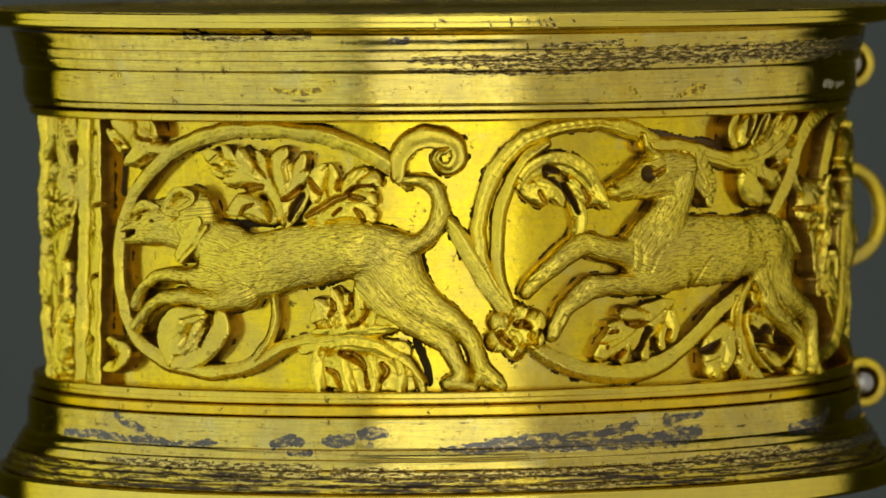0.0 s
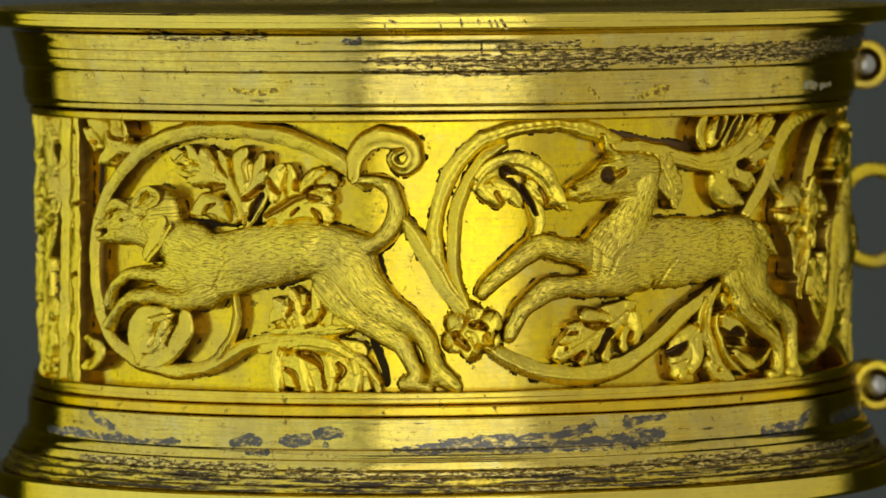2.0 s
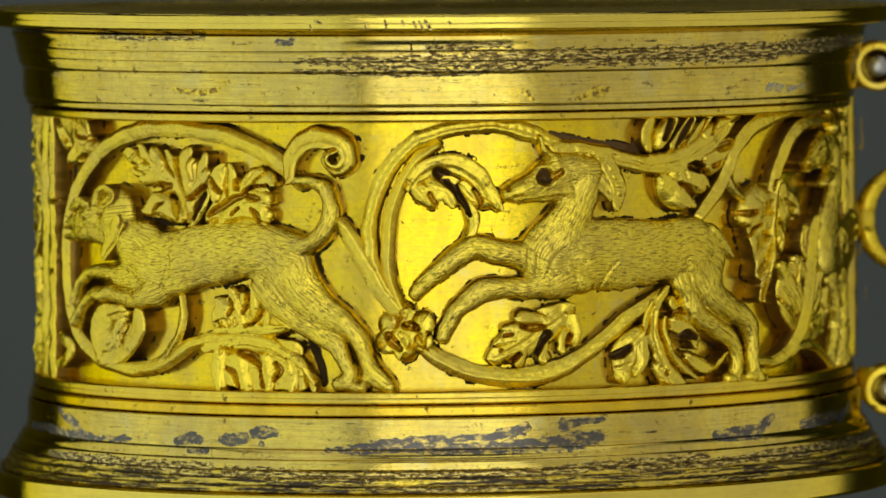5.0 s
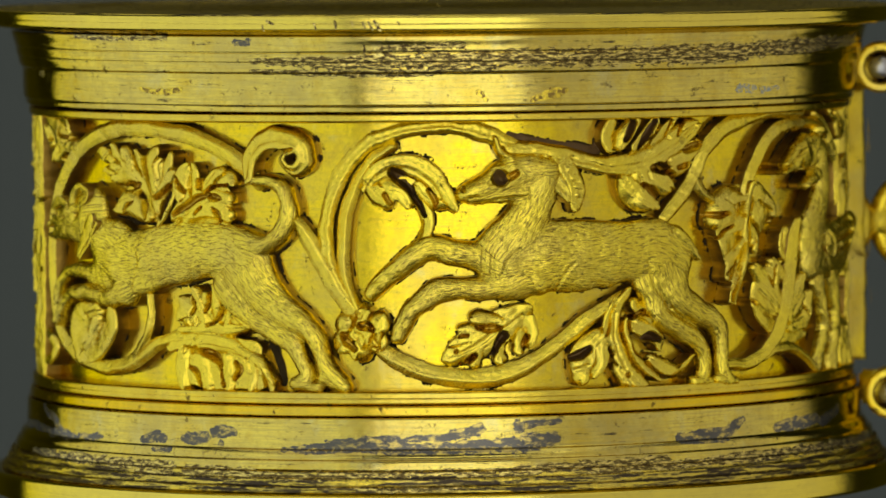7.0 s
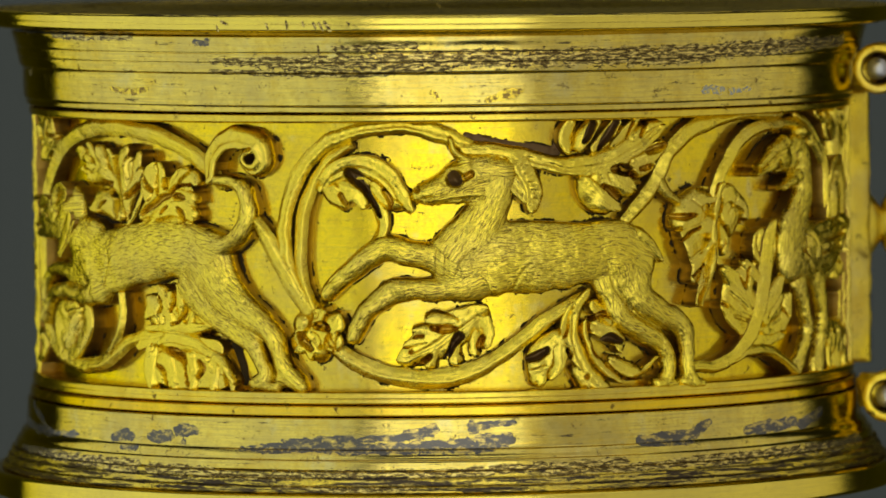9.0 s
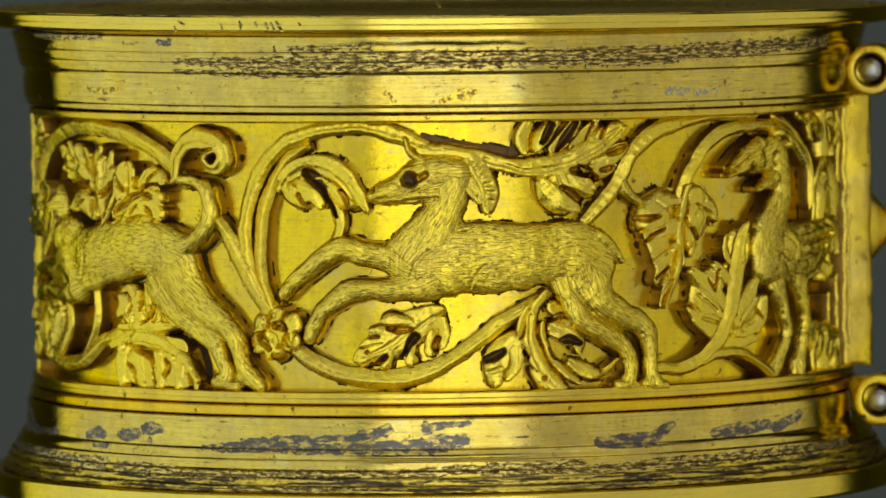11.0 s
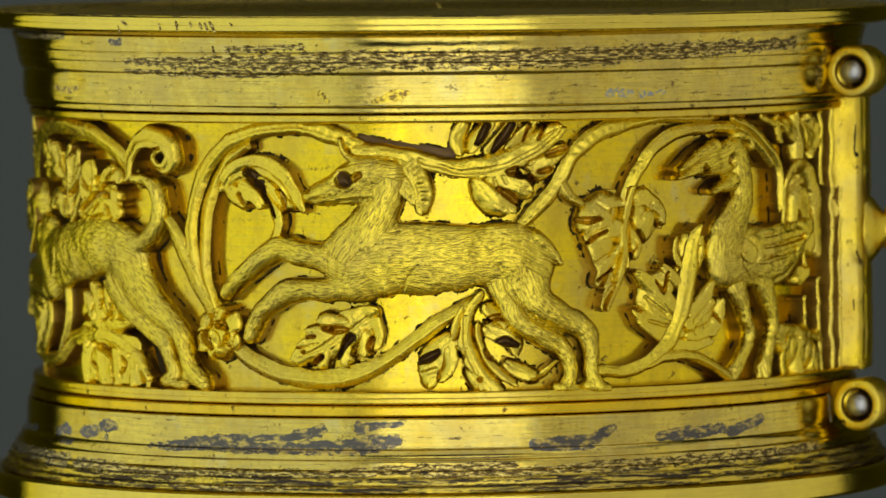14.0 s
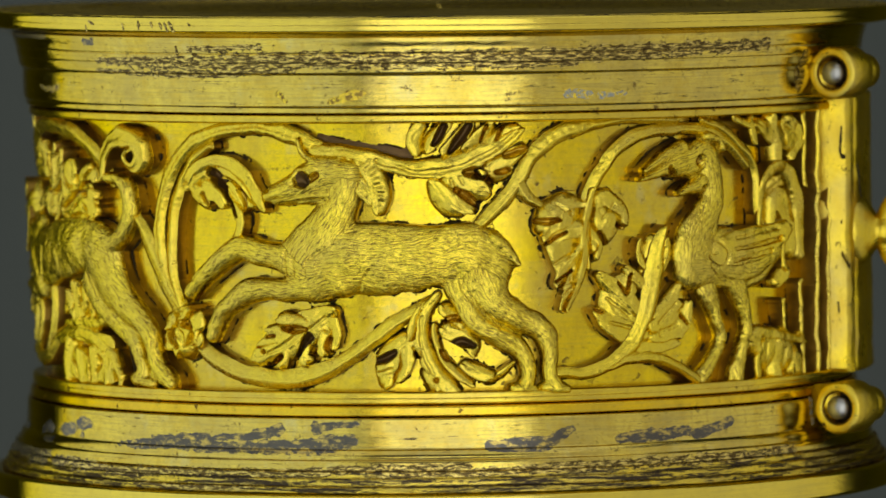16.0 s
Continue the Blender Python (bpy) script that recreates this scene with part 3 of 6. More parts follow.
relief("hound_ear", FURRED, "rounded ear of the hound",
    [(0.3, [(-38.81, -9.44, 0.29), (-38.28, -8.68, 0.39), (-36.49, -8.2, 0.44), (-34.85, -8.42, 0.39), (-35.16, -9.03, 0.29), (-36.72, -9.51, 0.29)])],
    [(0.6, [(-37.61, -9.12, 0.28), (-37.08, -8.74, 0.42), (-36.44, -8.40, 0.28)])], wall=1.96, seed=24)

relief("hound_brow", FURRED, "brow and cheek of the hound",
    [(0.3, [(-45.35, -9.88, 0.29), (-43.33, -9.39, 0.39), (-40.97, -9.55, 0.34)]),
     (0.3, [(-42.51, -11.26, 0.34), (-40.39, -11.14, 0.58), (-38.84, -10.66, 0.44)])], wall=1.92, seed=31)

relief("collar", LEAFGILT, "plain collar round the neck of the hound",
    [(0.2, [(-34.16, -10.71, 0.58), (-35.43, -11.93, 0.68), (-36.92, -13.49, 0.58)]),
     (0.25, [(-32.58, -11.12, 0.24), (-34.49, -12.63, 0.29), (-36.55, -14, 0.24)])], wall=1.98, seed=38)

relief("vine_scroll", CHASED, "thick chased vine stem ringing the hound",
    [(0.95, [(-3.88, -7.52, 0.63), (-5.23, -6.68, 0.78), (-8.56, -5.19, 0.87), (-13.17, -3.97, 0.83), (-19.5, -3.17, 0.83), (-27.02, -2.98, 0.83), (-33.31, -3.56, 0.83), (-39.18, -4.76, 0.78), (-44.36, -6.96, 0.73), (-48.41, -9.73, 0.68), (-50.4, -13.06, 0.63), (-50.16, -16.84, 0.63), (-47.8, -20, 0.68), (-42.63, -22.07, 0.78), (-36.21, -22.99, 0.73), (-30.15, -23.09, 0.78), (-25.58, -22.25, 0.83), (-21.53, -20.96, 0.73), (-16.66, -20.29, 0.68), (-11.94, -20.19, 0.58)]),
     (0.9, [(-26.62, -22.59, 0.63), (-24.01, -20.47, 0.58), (-22.8, -18.6, 0.53), (-22.93, -16.88, 0.49)])], soft=0, ridge=True, groove=0.04, wall=0.6, rough=0.03, seed=45)

relief("vine_volute", CHASED, "curled vine tip beside the tail",
    [(1.1, [(-5.23, -6.87, 0.73), (-5.05, -5.29, 0.92), (-3.51, -4.1, 0.97), (-0.62, -3.61, 0.97), (2.09, -4.14, 0.92), (3.13, -5.26, 0.78), (2.28, -6.27, 0.63), (0.69, -6.35, 0.53), (-0.21, -5.6, 0.44), (0.26, -4.87, 0.39), (1.32, -4.69, 0.34)])], rough=0.03, groove=0.12, wall=0.95, seed=52)

relief("vine_stem", CHASED, "straight vine stem rising from the rosette",
    [(0.95, [(9.84, -18.1, 0.87), (7.34, -16.36, 0.92), (5.09, -14.02, 0.92), (2.86, -11.68, 0.83), (0.84, -10.42, 0.58)])], ridge=True, groove=0.04, wall=0.6, rough=0.03, seed=59)

relief("leaf_volute", LEAFGILT, "rolled leaf below the hound",
    [(0.8, [(-39.63, -20.51, 1.09), (-37.44, -21.42, 1.31), (-34.71, -20.91, 1.31), (-32.62, -19.85, 0.87)]),
     (1, [(-39.68, -22.3, 0.55), (-40.66, -20.44, 0.97), (-38.37, -18.99, 1.2), (-34.64, -18.47, 0.76)]),
     (1, [(-38.66, -22.28, 0.76), (-34.72, -21.52, 1.09), (-31.7, -19.84, 1.09), (-31.39, -18.53, 0.76)]),
     (1, [(-34.47, -19.03, 0.44), (-35.65, -20.36, 0.49), (-37.05, -21.69, 0.44)])],
    [(0.9, [(-33.15, -18.92, 0.44), (-33.74, -19.87, 0.29), (-34.7, -20.81, 0.19)]),
     (0.32, [(-36.6, -19.44, 0.23), (-37.82, -20.95, 0.23)]),
     (0.3, [(-34.64, -18.47, 0.15), (-37.57, -18.98, 0.15)])], rough=0.05, seed=66)

relief("acanthus_leaf", LEAFGILT, "spreading lobed leaf above the hound",
    [(0.5, [(-21.3, -10.55, 0.61), (-22.24, -8.6, 1.02), (-23.89, -7.58, 1.12), (-27.12, -7.12, 1.23), (-29.74, -6.3, 0.82)]),
     (0.5, [(-20.87, -9.76, 0.71), (-20.58, -7.9, 1.12), (-21.2, -6.28, 0.91)]),
     (0.5, [(-23.78, -10.23, 0.71), (-26.31, -9.54, 1.12), (-28.49, -9.55, 0.61)]),
     (0.7, [(-30.44, -5.69, 0.51), (-32.25, -5.33, 0.77), (-32.98, -5.19, 0.51)]),
     (0.62, [(-28.67, -6.29, 0.51), (-30.64, -6.67, 0.61), (-31.55, -6.77, 0.41)]),
     (0.68, [(-25.24, -7.4, 0.51), (-27.55, -7.13, 0.82), (-29.59, -7.41, 0.56)]),
     (0.68, [(-22.78, -10.37, 0.51), (-25.29, -9.63, 0.91), (-27.6, -9.27, 1.07), (-28.93, -9.65, 0.66)]),
     (0.66, [(-28.66, -5.83, 0.41), (-29.89, -5.18, 0.71), (-30.24, -4.81, 0.51)]),
     (0.66, [(-26.07, -6.38, 0.41), (-27.17, -5.45, 0.71), (-27.5, -4.94, 0.51)]),
     (0.66, [(-23.87, -6.84, 0.36), (-24.35, -5.82, 0.66), (-24.84, -5.12, 0.46)]),
     (0.7, [(-21.01, -8.6, 0.61), (-22.03, -6.51, 1.02), (-22.18, -5.53, 0.87), (-21.17, -4.79, 0.51)]),
     (0.64, [(-19.43, -7.43, 0.51), (-18.92, -6.09, 0.66), (-18.26, -5.3, 0.46)]),
     (0.64, [(-20.59, -8.13, 0.56), (-19.18, -7.11, 0.71), (-18.12, -6.55, 0.46)]),
     (0.6, [(-20.89, -10.83, 0.41), (-20.06, -9.99, 0.66), (-18.65, -8.69, 0.66), (-17.83, -7.9, 0.41)])],
    [(0.3, [(-21.3, -10.83, 0.23), (-22.41, -8.6, 0.35), (-24.04, -7.02, 0.39), (-27.1, -6.1, 0.35), (-30.17, -5.69, 0.19)]),
     (0.7, [(-28.37, -8.2, 0.24), (-26.45, -7.91, 0.44), (-24.57, -7.72, 0.29)]),
     (0.56, [(-27.71, -10.01, 0.19), (-27, -9.54, 0.29), (-25.79, -9.21, 0.15)]),
     (0.56, [(-24.18, -9.16, 0.19), (-23.52, -9.81, 0.29), (-23.2, -10.46, 0.19)]),
     (0.9, [(-20.31, -10.45, 0.24), (-19.56, -9.43, 0.44), (-18.49, -8.5, 0.34)]),
     (0.7, [(-21.42, -8.78, 0.19), (-20.27, -8.55, 0.34), (-18.79, -7.76, 0.24)]),
     (0.3, [(-31.36, -6.49, 0.19), (-30.1, -6.67, 0.23)]),
     (0.3, [(-20.57, -7.11, 0.12), (-20.79, -6.04, 0.12), (-19.96, -5.25, 0.12)]),
     (0.24, [(-32.25, -5.61, 0.12), (-31.15, -5.14, 0.15)])], rough=0.05, wall=0.85, veins=0.05, seed=73)

relief("acanthus_leaf", LEAFGILT, "small lobed leaf above the back of the hound",
    [(0.5, [(-13.26, -8.69, 1.63), (-10.16, -8.7, 1.32)]),
     (0.5, [(-17.24, -10.36, 0.71), (-14.45, -9.15, 1.23), (-11.71, -8.6, 1.32), (-9.77, -8.37, 0.91)]),
     (0.66, [(-16.41, -8.59, 0.56), (-16.23, -7.3, 0.91), (-15.42, -6.42, 0.61)]),
     (0.62, [(-14.43, -8.41, 0.46), (-14.33, -7.11, 0.66), (-14.62, -6.23, 0.46)]),
     (0.66, [(-12.63, -8.04, 0.46), (-11.37, -7.07, 0.77), (-9.73, -6.52, 0.51)]),
     (0.6, [(-10.14, -7.45, 0.46), (-8.59, -6.85, 0.56), (-7.83, -7.32, 0.41)]),
     (0.68, [(-16.78, -10.82, 0.51), (-14.07, -9.89, 0.87), (-10.95, -9.44, 0.97), (-8.96, -10.18, 0.61)]),
     (0.62, [(-11.31, -8.23, 0.56), (-9.01, -8.61, 0.61), (-8.25, -8.98, 0.36)]),
     (0.55, [(-17.65, -10.82, 0.41), (-13.31, -10.73, 0.61), (-9.43, -10.74, 0.46)])],
    [(0.6, [(-17.8, -10.17, 0.24), (-15.48, -9.34, 0.39), (-12.79, -8.51, 0.29), (-11.23, -7.86, 0.19), (-8.91, -7.68, 0.15)]),
     (0.7, [(-13.4, -7.76, 0.39), (-13.31, -7.3, 0.29)]),
     (0.6, [(-11.93, -8.37, 0.24), (-11.01, -8.65, 0.39), (-9.85, -8.74, 0.19)]),
     (0.6, [(-11.11, -9.57, 0.19), (-10.27, -10.04, 0.39), (-9.97, -10.5, 0.24)]),
     (0.6, [(-13.91, -9.89, 0.19), (-13.12, -9.52, 0.19)]),
     (0.3, [(-17.09, -10.63, 0.15), (-13.3, -10.59, 0.23), (-10.2, -10.6, 0.19)]),
     (0.7, [(-17.26, -7.11, 0.24), (-16.71, -7.67, 0.34), (-15.93, -8.18, 0.19)]),
     (0.24, [(-15.28, -7.67, 0.12), (-14.79, -6.51, 0.12)]),
     (0.24, [(-11.84, -7.44, 0.12), (-10.74, -6.66, 0.12)])], rough=0.05, wall=0.85, veins=0.05, seed=80)

relief("acanthus_leaf", LEAFGILT, "lobed leaf between the legs of the hound",
    [(0.5, [(-15.23, -18.60, 1.40), (-12.03, -17.98, 1.59), (-8.91, -18.45, 1.40), (-6.61, -19.19, 0.75)]),
     (0.5, [(-14.93, -22.55, 1.59), (-11.36, -22.77, 1.78), (-7.47, -22.76, 1.68), (-4.41, -23.23, 1.31)]),
     (0.5, [(-13.69, -20.91, 0.75), (-8.97, -20.91, 0.84), (-5.51, -21.37, 1.03)]),
     (0.66, [(-14.04, -19.06, 0.65), (-15.61, -17.67, 0.70), (-16.49, -17.11, 0.37)]),
     (0.68, [(-12.45, -18.91, 0.65), (-13.44, -17.29, 0.65), (-13.89, -16.27, 0.37)]),
     (0.68, [(-10.72, -18.82, 0.61), (-11.07, -17.29, 0.61), (-11.36, -16.13, 0.33)]),
     (0.66, [(-9.32, -19.05, 0.56), (-8.51, -17.75, 0.56), (-7.95, -16.87, 0.33)]),
     (0.7, [(-16.88, -19.77, 0.37), (-13.66, -19.66, 0.61), (-9.72, -19.51, 0.70), (-5.85, -19.42, 0.37)]),
     (0.8, [(-18.55, -20.89, 0.61), (-13.92, -20.40, 0.61), (-9.74, -20.49, 0.65), (-6.66, -21.14, 0.61), (-3.63, -22.54, 0.47), (-2.14, -23.93, 0.37)]),
     (0.66, [(-16.11, -21.39, 0.56), (-16.31, -22.79, 0.79), (-16.02, -24.18, 0.56)]),
     (0.66, [(-12.91, -21.61, 0.65), (-12.31, -23.09, 0.79), (-11.79, -24.30, 0.51)]),
     (0.66, [(-8.99, -21.83, 0.65), (-8.25, -23.23, 0.79), (-8.66, -24.39, 0.47)]),
     (0.66, [(-5.91, -22.07, 0.61), (-4.79, -23.37, 0.75), (-5.04, -24.39, 0.47)]),
     (0.62, [(-3.63, -22.77, 0.47), (-2.59, -23.70, 0.56), (-2.45, -24.40, 0.37)])],
    [(0.75, [(-13.46, -21.33, 0.28), (-11.72, -21.61, 0.51), (-10.41, -22.30, 0.37), (-9.95, -23.00, 0.19)]),
     (0.65, [(-15.33, -22.64, 0.19), (-14.06, -23.10, 0.37), (-13.37, -24.12, 0.28)]),
     (0.6, [(-9.96, -23.18, 0.19), (-9.67, -24.16, 0.28)]),
     (0.6, [(-7.61, -22.30, 0.23), (-7.09, -22.99, 0.37), (-7.80, -23.74, 0.23)]),
     (0.3, [(-5.91, -22.07, 0.19), (-5.32, -23.00, 0.23)]),
     (0.56, [(-14.39, -16.97, 0.14), (-14.17, -17.66, 0.33), (-14.83, -18.36, 0.19)]),
     (0.56, [(-12.00, -16.59, 0.14), (-11.78, -17.43, 0.28), (-12.51, -18.17, 0.19)]),
     (0.56, [(-9.89, -16.82, 0.14), (-9.60, -17.75, 0.28), (-10.64, -18.82, 0.23), (-12.06, -19.28, 0.19)]),
     (0.4, [(-15.48, -18.78, 0.12), (-15.33, -19.25, 0.12)]),
     (0.4, [(-14.76, -18.78, 0.12), (-14.61, -19.24, 0.12)]),
     (0.4, [(-14.04, -18.78, 0.12), (-13.89, -19.24, 0.12)]),
     (0.4, [(-15.94, -21.06, 0.12), (-16.11, -21.53, 0.12)]),
     (0.4, [(-15.13, -21.06, 0.12), (-15.22, -21.53, 0.12)])], rough=0.05, wall=0.85, veins=0.05, seed=87)

relief("tree_trunk", CHASED, "tall gilt tree trunk with bark grooves",
    [(0.95, [(-55.84, -1.21, 1.46), (-56.06, -6.52, 1.41), (-56.46, -12.22, 1.46), (-57.01, -17.93, 1.5), (-57.45, -24.31, 1.65)]),
     (0.7, [(-58.95, -1.33, 0.78), (-58.87, -6.56, 0.68), (-59.14, -12.27, 0.63), (-60.08, -18, 0.68), (-61.1, -24.42, 0.97)])],
    [(0.18, [(-54.2, -3.66, 0.12), (-54.37, -11.24, 0.12), (-55.03, -16.94, 0.12), (-55.61, -23.79, 0.12)]),
     (0.15, [(-52.87, -1.57, 0.08), (-53.01, -12.16, 0.08), (-53.84, -22.6, 0.08)]),
     (0.6, [(-54.48, -3.47, 0.24), (-55.95, -3.87, 0.24), (-56.59, -4.73, 0.19), (-56.33, -5.81, 0.15), (-57.6, -6.64, 0.15)]),
     (0.6, [(-53.87, -9.38, 0.24), (-55.32, -9.78, 0.24), (-55.94, -10.69, 0.19), (-55.84, -11.73, 0.15), (-57.54, -12.43, 0.15)]),
     (0.6, [(-54.97, -15.47, 0.24), (-56.46, -15.87, 0.24), (-56.96, -16.74, 0.19), (-56.86, -17.93, 0.15), (-58.61, -18.54, 0.15)]),
     (0.6, [(-56.08, -20.9, 0.24), (-57.31, -21.26, 0.24), (-57.98, -22.14, 0.19)]),
     (0.3, [(-59.78, -4.76, 0.15), (-58.85, -6.08, 0.15), (-59.53, -6.57, 0.12)]),
     (0.3, [(-60.38, -10.2, 0.15), (-59.29, -11.89, 0.15)]),
     (0.3, [(-61.03, -16.12, 0.15), (-60.08, -18, 0.15)])], rough=0.06, seed=94)

relief("tree_foliage", CHASED, "broken foliage beside the trunk",
    [(0.5, [(-66.48, -1.41, 1.65), (-65.51, -6.66, 1.26), (-67.66, -12.44, 1.36), (-68.86, -19.18, 1.36), (-67.55, -24.71, 1.75)]),
     (0.75, [(-76.46, -1.63, 0.39), (-76.44, -4.91, 0.39), (-77.33, -8.31, 0.39), (-77.8, -11.7, 0.39), (-78.3, -15.1, 0.44), (-77.81, -18.71, 0.44), (-76.38, -21.82, 0.39), (-73.66, -24.82, 0.49)]),
     (0.95, [(-60.9, -6.59, 0.34), (-61.58, -9.45, 0.44), (-63.41, -12.35, 0.53), (-66.01, -14.8, 0.58), (-68.27, -17.73, 0.58), (-69.78, -21.13, 0.58), (-70.57, -24.43, 0.68)]),
     (0.9, [(-66.5, -1.65, 0.58), (-65.32, -3.55, 0.68), (-63.43, -5.67, 0.58), (-61.99, -6.84, 0.39)]),
     (0.9, [(-70.41, -1.46, 0.44), (-70.05, -3.85, 0.44), (-72.53, -5.81, 0.39)]),
     (0.85, [(-67.98, -6.69, 0.53), (-71.53, -8.2, 0.49), (-73.5, -9.19, 0.39)]),
     (0.9, [(-65.24, -9.14, 0.44), (-68.95, -9.97, 0.53), (-73.66, -10.88, 0.44)]),
     (0.9, [(-64.53, -11.03, 0.44), (-68.58, -11.74, 0.53), (-73.15, -12.46, 0.44)]),
     (0.7, [(-70.99, -8.67, 0.39), (-70.18, -12.49, 0.44), (-71.98, -13.49, 0.39)]),
     (0.85, [(-74.03, -14.6, 0.49), (-72.86, -16.4, 0.53), (-75.14, -18.15, 0.49)]),
     (0.9, [(-63.79, -19.05, 0.39), (-65.9, -20.06, 0.49), (-64.73, -21.46, 0.44), (-66.98, -22.97, 0.58)]),
     (0.85, [(-64.74, -14.77, 0.39), (-64.07, -17.14, 0.34), (-63.4, -19.04, 0.34)]),
     (0.8, [(-73.95, -20.77, 0.44), (-72.21, -23.13, 0.58)]),
     (0.8, [(-65.71, -23.89, 0.68), (-70.57, -24.43, 0.58)])],
    [(0.24, [(-66.31, -2.13, 0.12), (-64.56, -4.73, 0.12)]),
     (0.21, [(-68.36, -1.67, 0.12), (-67.82, -4.3, 0.12)]),
     (0.21, [(-63.44, -12.83, 0.12), (-66.51, -15.77, 0.12), (-68.61, -19.18, 0.12)]),
     (0.6, [(-65.05, -19.94, 0.24)]),
     (0.24, [(-70.47, -23.07, 0.12), (-69.23, -24.24, 0.12)]),
     (0.24, [(-68.49, -10.44, 0.12), (-65.72, -10.1, 0.12)]),
     (0.3, [(-74.2, -16.2, 0.15), (-73.6, -17.15, 0.15)]),
     (0.9, [(-64.32, -7.5, 0.34), (-63.61, -9.01, 0.29), (-64.88, -10.09, 0.24)]),
     (0.9, [(-71.4, -13.72, 0.34), (-69.28, -14.49, 0.29)]),
     (0.9, [(-63.99, -15.71, 0.29), (-63.71, -17.61, 0.34), (-64.99, -18.89, 0.24)]),
     (0.8, [(-71.06, -9.53, 0.24), (-68.87, -8.87, 0.24)]),
     (0.8, [(-73.13, -19.3, 0.29), (-71.97, -20.33, 0.29)]),
     (0.6, [(-68.36, -22.53, 0.19), (-67.02, -23.69, 0.19)])], rough=0.15, seed=101)

relief("corner_leaf", LEAFGILT, "small leaf at the top of the trunk",
    [(0.9, [(-49.76, -2.3, 0.97), (-46.18, -3.35, 1.41), (-44.28, -4.61, 1.03), (-47.08, -5.95, 0.55)]),
     (0.9, [(-49.76, -2.2, 0.76), (-46.75, -2.89, 0.97), (-44.49, -4.04, 0.87), (-47.44, -5.95, 0.49)]),
     (0.9, [(-45.57, -2.41, 0.87), (-43.13, -2.86, 0.65), (-42.28, -3.56, 0.44)]),
     (0.8, [(-51.08, -3.39, 0.55), (-49.22, -4.65, 0.55)]),
     (0.8, [(-44.51, -4.61, 0.49), (-40.2, -4.58, 0.49)])],
    [(0.6, [(-46.15, -2.41, 0.24), (-45.61, -3.58, 0.24), (-43.16, -4.03, 0.19)]),
     (0.6, [(-50.46, -4.09, 0.24), (-49.46, -4.46, 0.19)]),
     (0.6, [(-43.98, -5.45, 0.29), (-45.68, -5.93, 0.24)])], rough=0.05, seed=108)

relief("corner_leaf", LEAFGILT, "small bud at the foot of the trunk",
    [(0.9, [(-52.14, -21.14, 0.65), (-49.2, -21.78, 0.76), (-51.15, -22.77, 0.71), (-53.16, -23.06, 0.55)])],
    [(0.6, [(-50.45, -21.34, 0.24), (-51.14, -22.54, 0.19)])], rough=0.05, seed=115)

